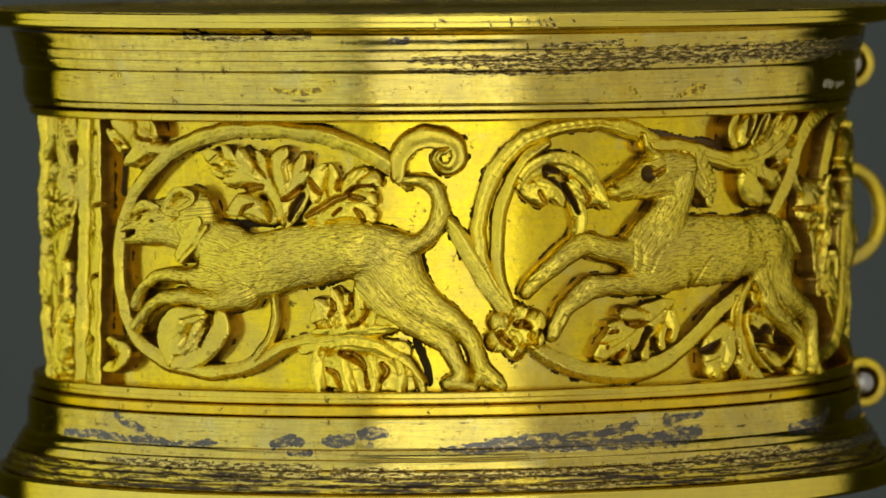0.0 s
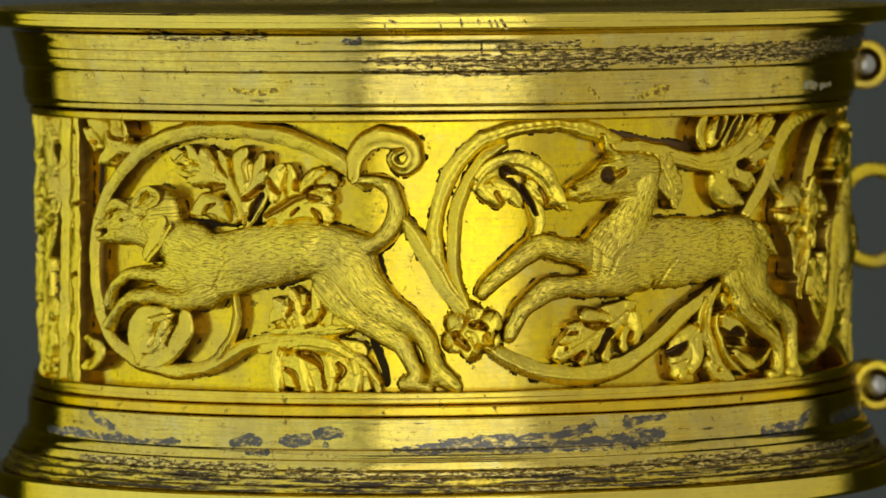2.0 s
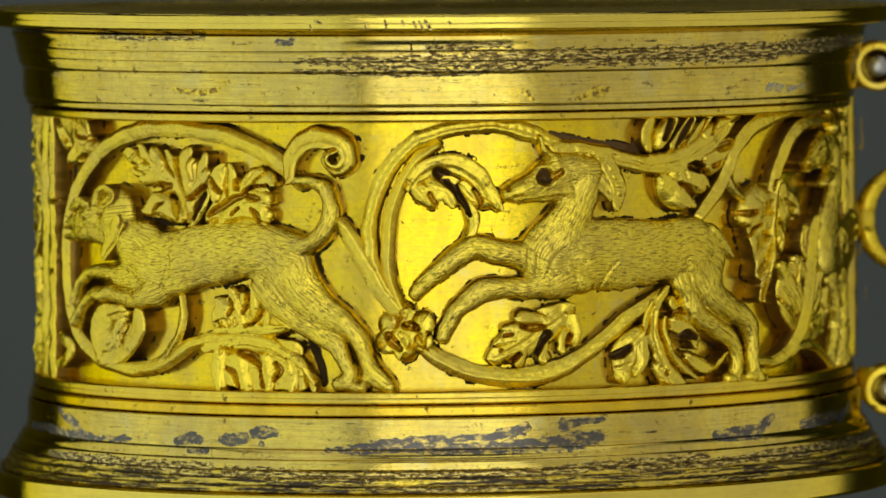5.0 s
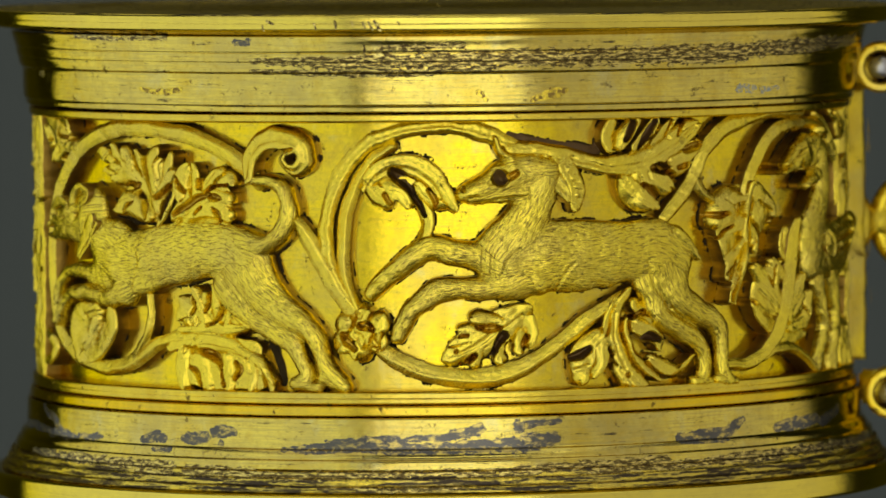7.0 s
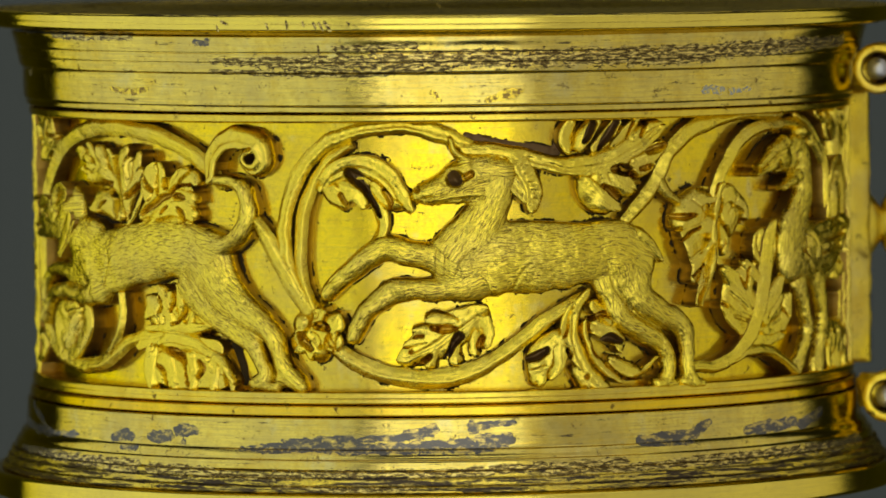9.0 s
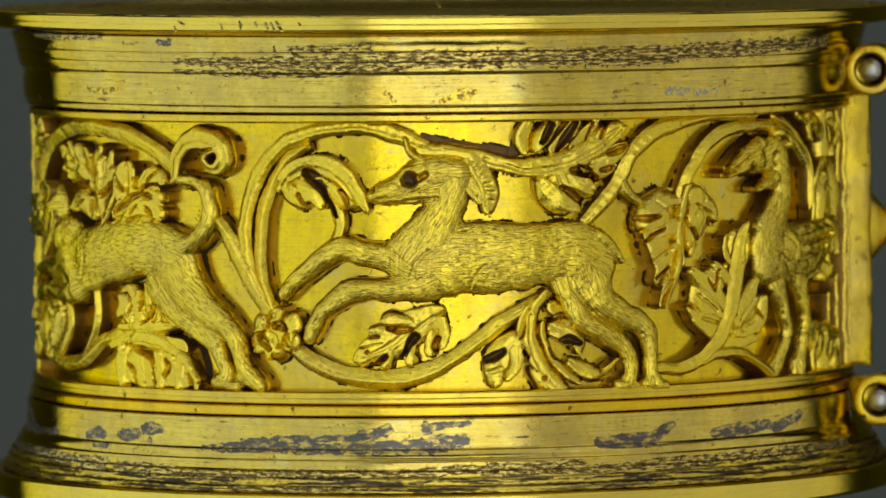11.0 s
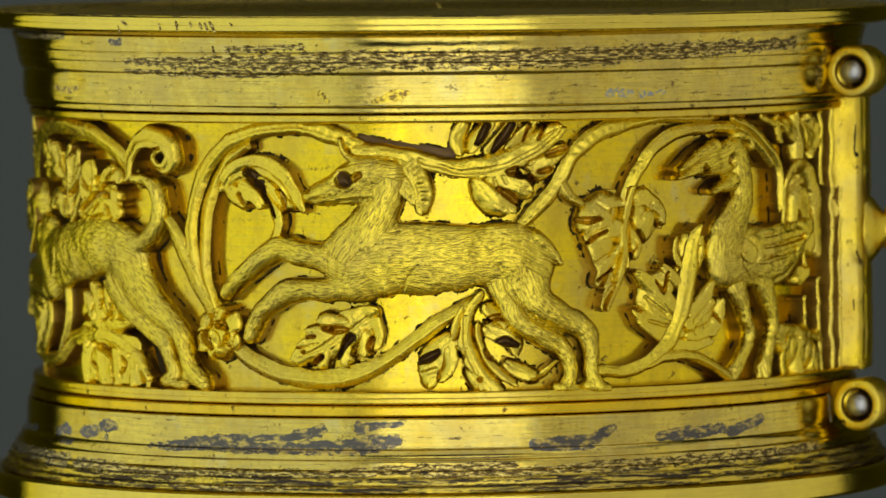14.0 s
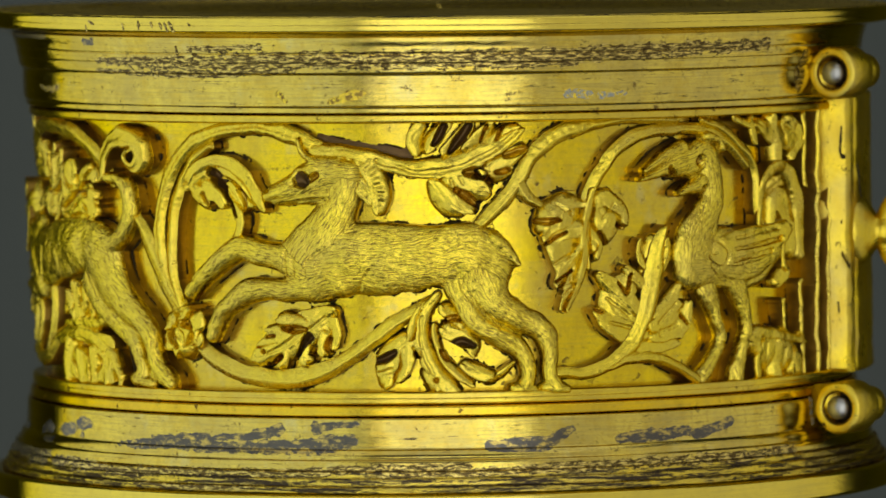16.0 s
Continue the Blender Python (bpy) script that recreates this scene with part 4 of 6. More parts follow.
relief("goat_figure", FURRED, "running horned goat in chased gilt relief",
    [(1.15, [(30.98, -14.08, 2.52), (35.54, -13.73, 2.91), (40.84, -13.68, 2.91), (46.95, -13.6, 2.52), (52, -13.43, 2.52), (54.76, -14.4, 1.94)]),
     (1.1, [(30.22, -13.48, 2.62), (32.94, -10.94, 1.94), (34.72, -8.87, 1.55), (35.28, -7.49, 1.36)]),
     (1.1, [(35.67, -6.7, 1.36), (32.26, -6.77, 1.65), (28.42, -7.68, 1.21), (25.87, -8.28, 0.92), (24.46, -8.55, 0.68)]),
     (0.8, [(32.99, -8.4, 0.68), (29.17, -8.7, 0.53), (25.31, -8.97, 0.34)]),
     (1.05, [(29.59, -14.54, 1.46), (26.23, -13.6, 1.17), (23.12, -13.23, 1.07), (19.72, -12.82, 1.12), (16.2, -14.17, 0.92), (13.17, -15.72, 0.83), (11.97, -16.52, 0.63)]),
     (1.1, [(31.71, -15.56, 1.65), (27.87, -16.2, 1.07), (24, -16.15, 0.97), (20.84, -16.39, 1.02), (17.92, -17.7, 0.87), (16.09, -19.19, 0.83), (15.41, -20.13, 0.63)]),
     (1.1, [(53.56, -14.85, 2.23), (55.11, -17.19, 1.55), (58.32, -18.73, 1.21), (61.63, -19.63, 1.07), (62.7, -21.52, 0.83), (62.67, -23.15, 0.78), (63.5, -24.43, 0.78)]),
     (0.8, [(50.39, -16.19, 1.26), (52.46, -18.78, 0.92), (55.86, -20.27, 0.92), (58.68, -21.34, 0.87), (59.73, -23.09, 0.73), (59.12, -24.42, 0.73)]),
     (0.9, [(61.96, -24.39, 0.63), (64.7, -24.64, 0.53)]),
     (0.8, [(57.81, -24.49, 0.58), (60.28, -24.54, 0.53)]),
     (1.35, [(32.11, -14.64, 1.75), (34.37, -15.58, 1.26)]),
     (1.3, [(52.38, -14.37, 1.94), (54.73, -16.03, 1.36)]),
     (1.25, [(41.61, -13.32, 1.84), (45.42, -13.12, 1.55)]),
     (1.25, [(31.13, -6.31, 0.97), (29.2, -6.99, 0.68)]),
     (0.8, [(55.2, -12.09, 0.68), (57.2, -13.28, 0.53), (58.41, -14.23, 0.29)]),
     (0.7, [(28.88, -3.98, 0.29), (29.47, -5, 0.39), (31.14, -5.61, 0.39)])],
    [(0.98, [(29.43, -7.13, 0.83), (29.73, -7.32, 0.44)]),
     (0.3, [(28.04, -7.45, 0.19), (28.43, -7.22, 0.19)]),
     (0.6, [(31.5, -6.77, 0.39), (30.73, -7, 0.39)]),
     (0.6, [(24.47, -8.04, 0.29)]),
     (0.27, [(25.08, -8.78, 0.19), (26.09, -8.6, 0.15)]),
     (0.24, [(24.14, -9.15, 0.12), (28.78, -8.89, 0.15), (33.21, -8.63, 0.15)]),
     (0.21, [(29.28, -15.09, 0.15), (30.22, -13.94, 0.15), (31.76, -13.02, 0.15)]),
     (0.21, [(36.85, -16.52, 0.15), (38.17, -14.91, 0.15), (39.32, -14.22, 0.15)]),
     (0.18, [(28.31, -13.47, 0.15), (27.89, -15.09, 0.15)]),
     (0.18, [(27.16, -13, 0.12), (26.97, -14.86, 0.12)]),
     (0.18, [(50.03, -14.33, 0.15), (51.55, -16.67, 0.19), (53.89, -18.33, 0.15)]),
     (0.24, [(11.99, -15.59, 0.15), (14.02, -15.2, 0.23)]),
     (0.24, [(16.34, -19.05, 0.15), (16.92, -18.58, 0.15)]),
     (0.21, [(55.46, -19.98, 0.15), (58.28, -20.97, 0.15)])], soft=0.2, fur=0.06, res=0.055, rough=0.05, wall=0.95, seed=122)

relief("goat_horn", CHASED, "ribbed curling horn of the goat",
    [(0.85, [(33.57, -5.58, 0.63), (37.06, -5.6, 0.92), (39.3, -6.73, 0.97), (40.18, -8.31, 0.87), (39.86, -9.6, 0.53)])],
    [(0.18, [(37.95, -6.35, 0.15), (39.43, -7.98, 0.15), (39.41, -9.36, 0.12)])], notch=0.18, wall=0.95, seed=129)

relief("goat_ear", FURRED, "drooping ear of the goat",
    [(0.6, [(34.31, -6.51, 0.58), (36.42, -7.17, 0.83), (38.22, -8.2, 0.73), (38.81, -8.94, 0.44)])],
    [(0.24, [(35.29, -6.79, 0.19), (37.02, -7.54, 0.27), (38.21, -8.38, 0.19)])], wall=1.35, seed=136)

relief("rosette", LEAFGILT, "pierced round rosette where the stems meet",
    [(1, [(10.45, -19.73, 1.68)]),
     (1, [(12.78, -20.47, 0.93)]),
     (1.08, [(10.48, -21.21, 1.03)]),
     (1, [(8.16, -20.47, 1.12)]),
     (1.08, [(8.13, -18.99, 0.93)]),
     (1, [(10.41, -18.24, 1.03)]),
     (1.08, [(12.75, -18.98, 1.12)]),
     (1.15, [(10.11, -17.87, 0.42), (11.17, -17.79, 0.42)]),
     (1.1, [(13.35, -19.86, 0.33), (12.94, -21.06, 0.33)])],
    [(0.8, [(10.54, -19.08, 0.42), (11.53, -19.14, 0.51), (12.29, -19.47, 0.33)]),
     (0.75, [(8.24, -19.84, 0.37), (8.76, -20.45, 0.47), (9.66, -21.11, 0.33)]),
     (0.7, [(12.27, -20.31, 0.28), (12.72, -20.78, 0.28)]),
     (0.4, [(9.84, -19.81, 0.23), (10.59, -20.29, 0.28), (11.03, -20.94, 0.23)]),
     (0.3, [(9.10, -18.88, 0.28), (9.71, -18.42, 0.28)]),
     (0.3, [(10.64, -17.97, 0.14), (10.63, -18.34, 0.14)])], soft=0.08, rough=0.08, wall=0.755, seed=143)

relief("vine_scroll", CHASED, "beaded vine stem arching over the goat",
    [(0.95, [(10.89, -18.39, 0.73), (7.62, -16.09, 0.78), (5.79, -13.3, 0.78), (5.86, -10.27, 0.78), (7.47, -7.32, 0.83), (10.17, -4.98, 0.83), (14.12, -3.63, 0.78), (18.88, -2.98, 0.73), (24.26, -3, 0.78), (28.12, -3.66, 0.83), (31.16, -4.55, 0.78)])], notch=0.06, ridge=True, groove=0.1, wall=0.6, seed=150)

relief("vine_stem", CHASED, "thin stem under the beaded vine",
    [(0.85, [(10.21, -18.02, 0.53), (8.52, -15.61, 0.63), (8.23, -12.82, 0.68), (8.47, -10.25, 0.68), (9.75, -7.92, 0.63), (11.87, -5.91, 0.58), (14.93, -4.42, 0.49)])], ridge=True, wall=0.755, seed=157)

relief("vine_scroll", CHASED, "vine stem curving under the goat",
    [(0.95, [(11.87, -20.54, 0.75), (16.27, -22.33, 0.91), (21.49, -23.39, 0.93), (26.96, -23.57, 0.88), (31.57, -22.97, 0.88), (36.15, -21.50, 0.78), (40.73, -19.42, 0.73), (44.95, -17.75, 0.63), (47.27, -16.85, 0.49)])], ridge=True, groove=0.04, wall=0.6, rough=0.03, seed=164)

relief("acanthus_leaf", LEAFGILT, "curled leaf at the muzzle of the goat",
    [(0.7, [(11.66, -7.77, 0.71), (13.21, -6.65, 0.97), (16.62, -6.04, 0.97), (19.84, -6.74, 0.97), (21.65, -8.13, 0.87), (23.35, -9.71, 0.36)]),
     (0.66, [(11.66, -7.59, 0.82), (12.83, -8.37, 0.87), (14.16, -9.07, 0.61)]),
     (0.62, [(14.1, -7.9, 0.77), (16.17, -8.23, 0.91), (17.13, -9.15, 0.51)]),
     (0.62, [(18.45, -7.9, 0.66), (20.04, -8.96, 0.71), (21.94, -9.34, 0.46)]),
     (0.6, [(18.2, -8.36, 0.51), (19.22, -9.61, 0.61), (19.76, -10.91, 0.56), (18.93, -12.07, 0.46)])],
    [(1, [(15.04, -6.74, 0.53), (16.19, -7.11, 0.63), (17.32, -8.04, 0.39), (18.59, -9.15, 0.29), (19.37, -10.22, 0.19)]),
     (0.56, [(14.01, -8.42, 0.29), (14.66, -9.06, 0.29)]),
     (0.56, [(19.82, -8.04, 0.24), (20.68, -8.96, 0.34), (20.66, -9.52, 0.19)]),
     (0.24, [(12.7, -6.93, 0.12), (16.21, -6.32, 0.15), (19.6, -7.11, 0.15), (21.48, -8.69, 0.12)]),
     (0.3, [(19.04, -10.68, 0.15), (18.86, -11.61, 0.15)])], rough=0.05, wall=0.85, veins=0.05, seed=171)

relief("acanthus_leaf", LEAFGILT, "crumpled lobed leaf under the goat",
    [(0.6, [(33.35, -18.02, 0.41), (31.23, -18.77, 1.23), (28.13, -19.85, 1.63), (25.05, -20.92, 1.43), (22.6, -21.83, 0.71)]),
     (0.55, [(32.79, -18.75, 0.71), (33.4, -19.69, 0.61), (33.15, -20.56, 0.61)]),
     (0.68, [(29.3, -18.84, 0.51), (26.92, -18.54, 0.61), (25.7, -18.52, 0.46)]),
     (0.66, [(27.36, -19.75, 0.51), (25.07, -19.49, 0.56), (23.86, -19.43, 0.36)]),
     (0.64, [(25.21, -20.56, 0.46), (23.53, -20.63, 0.51), (22.7, -20.72, 0.3)]),
     (0.64, [(24.43, -21.66, 0.46), (22.75, -21.97, 0.46), (21.76, -22.01, 0.3)]),
     (0.62, [(26.42, -21.22, 0.51), (25.94, -22.23, 0.56)]),
     (0.62, [(29.26, -20.79, 0.56), (29.47, -21.9, 0.61)]),
     (0.62, [(31.99, -19.9, 0.56), (31.96, -21.2, 0.61)])],
    [(0.8, [(26.14, -19.36, 0.29), (27.82, -19.52, 0.44), (29.21, -19.49, 0.24)]),
     (1, [(29.74, -20.05, 0.49), (28.95, -20.78, 0.34), (28.32, -21.52, 0.29), (27.47, -22.25, 0.29)]),
     (0.7, [(30.88, -20.9, 0.24), (30.25, -21.45, 0.29)]),
     (0.8, [(32.68, -20.28, 0.34), (32.36, -20.92, 0.29), (33.13, -21.59, 0.19)]),
     (0.7, [(25.72, -21.67, 0.29), (24.87, -22.27, 0.29)]),
     (0.6, [(23.96, -22.4, 0.24)]),
     (0.24, [(32.01, -18.51, 0.12), (27.66, -20.21, 0.15), (23.67, -21.56, 0.12)]),
     (0.56, [(24.76, -20.09, 0.19), (23.69, -20.17, 0.19)]),
     (0.56, [(23.37, -21.28, 0.24)])], rough=0.05, wall=0.85, veins=0.05, seed=178)

relief("acanthus_leaf", LEAFGILT, "broad leaf hanging behind the horn",
    [(0.72, [(31.16, -4.64, 0.61), (36.46, -5.04, 0.61), (40.99, -5.82, 0.71), (45.55, -6.32, 0.87), (50.18, -6.09, 1.02), (54.14, -5.03, 0.91), (57.37, -4, 0.61), (59.19, -3.23, 0.3)]),
     (0.66, [(45.12, -4.84, 0.51), (44.75, -3.86, 0.71), (45.61, -2.81, 0.56)]),
     (0.62, [(46.5, -4.76, 0.51), (47.52, -3.66, 0.71), (49, -2.65, 0.51)]),
     (0.62, [(49.12, -4.88, 0.61), (50.61, -4.06, 0.71), (51.96, -2.87, 0.61)]),
     (0.62, [(51.78, -4.53, 0.61), (53.76, -3.72, 0.71), (54.97, -2.9, 0.51)]),
     (0.6, [(54.95, -4.2, 0.56), (56.98, -3.39, 0.51), (58.62, -2.95, 0.36)]),
     (0.66, [(47.06, -7.72, 0.51), (48.2, -8.52, 1.12), (49.34, -9.32, 0.91), (50.73, -9.99, 0.56)]),
     (0.66, [(49.39, -7.15, 0.91), (51.72, -7.64, 1.23), (53.68, -8.12, 0.91)]),
     (0.62, [(51.07, -8.56, 0.71), (52.15, -9.54, 0.71)]),
     (0.6, [(54.92, -6.05, 0.61), (57.34, -5.62, 0.61), (59.41, -4.81, 0.41)]),
     (0.55, [(55.3, -7.08, 0.61), (57.33, -6.55, 0.46)])],
    [(0.27, [(39.48, -5.62, 0.15), (45.54, -6.6, 0.23), (50.96, -6.1, 0.19), (55.74, -4.77, 0.15), (58.61, -3.41, 0.12)]),
     (0.9, [(48.69, -2.84, 0.39), (48.06, -3.66, 0.44), (47.27, -4.35, 0.24)]),
     (0.9, [(51.88, -2.87, 0.44), (50.69, -3.92, 0.53), (49.5, -4.88, 0.29)]),
     (0.6, [(54.34, -2.9, 0.24), (53.52, -4.18, 0.19)]),
     (0.6, [(56.75, -2.83, 0.24), (55.92, -4.03, 0.19)]),
     (0.8, [(51.74, -6.62, 0.39), (52.92, -6.72, 0.53), (54.26, -7.11, 0.39), (55.28, -8.15, 0.34)]),
     (0.8, [(50.15, -7.99, 0.24), (51.7, -8.56, 0.44), (53.26, -9.56, 0.29)]),
     (0.7, [(56.94, -5.34, 0.29), (58.58, -5.08, 0.44), (59.82, -4.82, 0.24)]),
     (0.7, [(55.71, -6.67, 0.24), (57.33, -6.46, 0.29)]),
     (0.24, [(50.79, -7.02, 0.15), (51.09, -7.49, 0.12)]),
     (0.24, [(49.54, -7.19, 0.12), (49.84, -7.66, 0.12)])], rough=0.05, wall=0.85, veins=0.05, seed=185)

relief("vine_stem", CHASED, "vine stem rising behind the goat",
    [(0.95, [(53.63, -10.91, 0.63), (56.87, -8.96, 0.78), (59.12, -7.13, 0.78), (60.64, -5.44, 0.78), (63.2, -4.08, 0.78), (67.15, -3.2, 0.78), (73.18, -2.59, 0.63), (82.56, -2.55, 0.58)]),
     (0.85, [(58.53, -7.49, 0.58), (59.91, -8.68, 0.63), (61.82, -9.5, 0.44)])], notch=0.03, ridge=True, groove=0.04, wall=0.6, rough=0.03, seed=192)

relief("vine_scroll", CHASED, "ringed vine stem before the bird",
    [(0.95, [(68.27, -14.64, 0.53), (68.06, -11.37, 0.58), (68.94, -8.36, 0.68), (71.4, -5.93, 0.68), (75.31, -4.17, 0.68), (80.31, -3.55, 0.63), (86.69, -3.66, 0.63), (91.55, -4.88, 0.58), (95.06, -6.75, 0.49)])], ridge=True, groove=0.04, wall=0.6, rough=0.03, seed=199)

relief("acanthus_leaf", LEAFGILT, "long drooping leaf behind the goat",
    [(0.48, [(65.72, -9.58, 1.32), (64.71, -11.56, 1.84), (65.31, -13.99, 1.43), (65.76, -16.41, 0.71)]),
     (0.48, [(70.41, -9.8, 1.23), (71.41, -10.93, 1.27), (69.67, -12.76, 0.97)]),
     (0.62, [(67.22, -9.28, 0.51), (64.99, -9.43, 1.07), (62.63, -10.14, 0.97), (61.97, -11.34, 0.66)]),
     (0.62, [(67.34, -11.23, 0.71), (64.95, -11.89, 1.02), (62.91, -12.56, 0.46)]),
     (0.62, [(67.31, -13.09, 0.61), (65.3, -14.55, 0.91), (63.98, -15.82, 0.56)]),
     (0.58, [(67.27, -14.95, 0.56), (65.59, -16.55, 0.61), (64.43, -17.92, 0.36)]),
     (0.66, [(68.88, -9.49, 0.61), (71.1, -9.16, 0.91), (73.35, -10.03, 0.77), (73.86, -11.25, 0.41)]),
     (0.6, [(68.68, -11.49, 0.56), (70.18, -12.68, 0.66), (69.65, -13.83, 0.46)]),
     (1, [(69.07, -8.47, 0.46), (68.01, -11.24, 0.56), (67.8, -13.56, 0.56), (66.93, -15.87, 0.51), (65.24, -18.08, 0.3)])],
    [(0.7, [(61.03, -10.68, 0.24), (62.78, -10.89, 0.39), (64.24, -10.72, 0.19)]),
     (0.56, [(61.94, -12.73, 0.19), (65.03, -11.75, 0.19)]),
     (0.3, [(63.36, -14.24, 0.12), (66.14, -13.54, 0.15)]),
     (0.56, [(63.49, -15.72, 0.19), (65.79, -14.93, 0.15)]),
     (0.3, [(64.44, -17.04, 0.12), (66.1, -16.09, 0.12)]),
     (0.8, [(70.03, -11.84, 0.24), (71.03, -12.97, 0.39), (70.33, -13.89, 0.29)]),
     (0.6, [(72.63, -11.23, 0.24), (74.21, -11.63, 0.24)]),
     (0.24, [(70.39, -10.59, 0.12), (72.13, -9.54, 0.12)]),
     (0.24, [(63.77, -9.41, 0.12), (66.04, -10.19, 0.12)])], rough=0.05, wall=0.85, veins=0.05, seed=206)

relief("vine_scroll", CHASED, "vine stem rising from the hind hoof of the goat",
    [(0.95, [(62.41, -23.14, 0.58), (67.65, -23.31, 0.63), (72.59, -22.13, 0.68), (75.98, -19.73, 0.83), (77.69, -16.49, 1.02), (78.59, -13.46, 0.87), (79.36, -12.17, 0.49), (79.92, -11.43, 0.15)]),
     (0.85, [(70.87, -22.88, 0.49), (75.72, -22.21, 0.58), (80.97, -22.93, 0.53), (84.95, -24.37, 0.49)])], ridge=True, groove=0.06, wall=0.98, rough=0.03, seed=213)

relief("acanthus_leaf", LEAFGILT, "forked leaf below the beak of the bird",
    [(0.48, [(76.38, -20.36, 0.71), (73.71, -19.04, 1.84), (72.51, -17.38, 1.53), (74.65, -16.02, 1.02)]),
     (0.48, [(78.15, -14.93, 1.23), (78.38, -12.93, 0.87)]),
     (0.48, [(79.66, -19.78, 1.53), (81.72, -18.76, 1.07)]),
     (0.62, [(76.74, -20.37, 0.61), (73.87, -19.83, 1.23), (71.25, -19.22, 0.87), (69.56, -18.34, 0.51)]),
     (0.64, [(76.05, -18.67, 0.61), (73.21, -17.11, 1.02), (70.97, -15.95, 0.66), (69.96, -15.37, 0.41)]),
     (0.6, [(77.18, -17.01, 0.46), (75.2, -15.76, 0.66), (73.96, -14.98, 0.41)]),
     (0.6, [(77.95, -15.63, 0.41), (76.51, -14.01, 0.56), (76.17, -12.69, 0.36)]),
     (0.6, [(79.07, -15.89, 0.46), (80.45, -14.19, 0.56), (80.57, -12.78, 0.41)]),
     (0.64, [(77.75, -20.76, 0.61), (80.71, -20.37, 0.97), (83.1, -19.49, 0.66), (83.83, -18.11, 0.41)]),
     (0.6, [(78.45, -18.91, 0.61), (80.76, -17.8, 0.66), (81.96, -16.56, 0.36)]),
     (0.55, [(74.55, -21.16, 0.61), (77.74, -21.33, 0.71), (81.57, -21.14, 0.51)])],
    [(0.6, [(69.06, -18.15, 0.19), (70.07, -18.4, 0.24)]),
     (0.7, [(82.9, -19.02, 0.24), (83.6, -19.65, 0.19)]),
     (0.7, [(74.67, -15.37, 0.19), (73.93, -16.85, 0.29), (72.71, -15.98, 0.19)]),
     (0.3, [(71.12, -17.35, 0.12), (74.15, -18.81, 0.15)]),
     (0.3, [(71.25, -19.31, 0.12), (74.4, -19.84, 0.15)]),
     (0.3, [(81.54, -18.05, 0.12), (79, -19.49, 0.15)]),
     (0.3, [(82.09, -19.7, 0.12), (79.17, -20.43, 0.15)]),
     (0.3, [(76.34, -13.26, 0.12), (77.77, -15.16, 0.12)]),
     (0.3, [(80.08, -13.34, 0.12), (79.28, -15.19, 0.12)])], rough=0.05, wall=0.85, veins=0.05, seed=220)

relief("acanthus_leaf", LEAFGILT, "leaf cluster between the hind legs of the goat",
    [(0.85, [(47.5, -16.81, 0.46), (45.63, -18.45, 0.66), (45.59, -20.77, 0.77), (47.08, -22.87, 0.82), (49.68, -24.63, 0.77)]),
     (0.75, [(47.15, -19.17, 0.3), (47.89, -21.26, 0.41), (49.87, -22.96, 0.46), (52.05, -23.92, 0.41)]),
     (0.62, [(43, -20.46, 0.91), (41.46, -21.42, 1.23), (40.52, -22.57, 0.97), (40.28, -23.68, 0.77)]),
     (0.6, [(43.13, -21.2, 1.02), (42.96, -22.5, 0.71), (42.03, -23.42, 0.51)]),
     (0.55, [(44.2, -21.03, 0.41), (45.26, -21.69, 0.46)]),
     (0.6, [(48.88, -17.84, 0.71), (49.95, -18.51, 0.77), (50.72, -19.45, 0.61)]),
     (0.66, [(48.85, -19.51, 0.77), (50.71, -19.91, 0.97), (52.27, -20.58, 0.77), (52.41, -21.42, 0.41)]),
     (0.5, [(51.44, -22.61, 0.71), (54.59, -23.41, 0.71)]),
     (0.55, [(46, -23.18, 0.71), (46.91, -24.22, 0.61)]),
     (0.6, [(54.19, -23.77, 0.41), (56.04, -23.25, 0.46), (57.68, -22.44, 0.25)]),
     (0.6, [(45.33, -17.89, 0.51), (44.39, -19.13, 0.51), (43.61, -20.28, 0.41)])],
    [(0.9, [(39.32, -22.1, 0.34), (40.54, -21.74, 0.49), (41.61, -21.37, 0.34)]),
     (0.3, [(39.6, -23.07, 0.15), (41.28, -22.76, 0.19)]),
     (0.6, [(44.35, -21.5, 0.19), (44.8, -22.06, 0.19)]),
     (0.6, [(48.24, -18.9, 0.29), (49.8, -18.6, 0.39), (50.73, -18.8, 0.24)]),
     (0.9, [(49.76, -20.64, 0.39), (51.09, -20.56, 0.44), (52.42, -20.77, 0.29)]),
     (0.8, [(47.89, -21.17, 0.19), (48.42, -21.64, 0.29), (48.96, -22.02, 0.15)]),
     (0.24, [(45.48, -18.45, 0.12), (45.13, -20.76, 0.12), (46.77, -23.1, 0.15)]),
     (0.56, [(47.15, -23.66, 0.29)]),
     (0.3, [(53.39, -23.94, 0.15), (54.98, -24.16, 0.15)])], rough=0.05, wall=0.85, veins=0.05, seed=227)

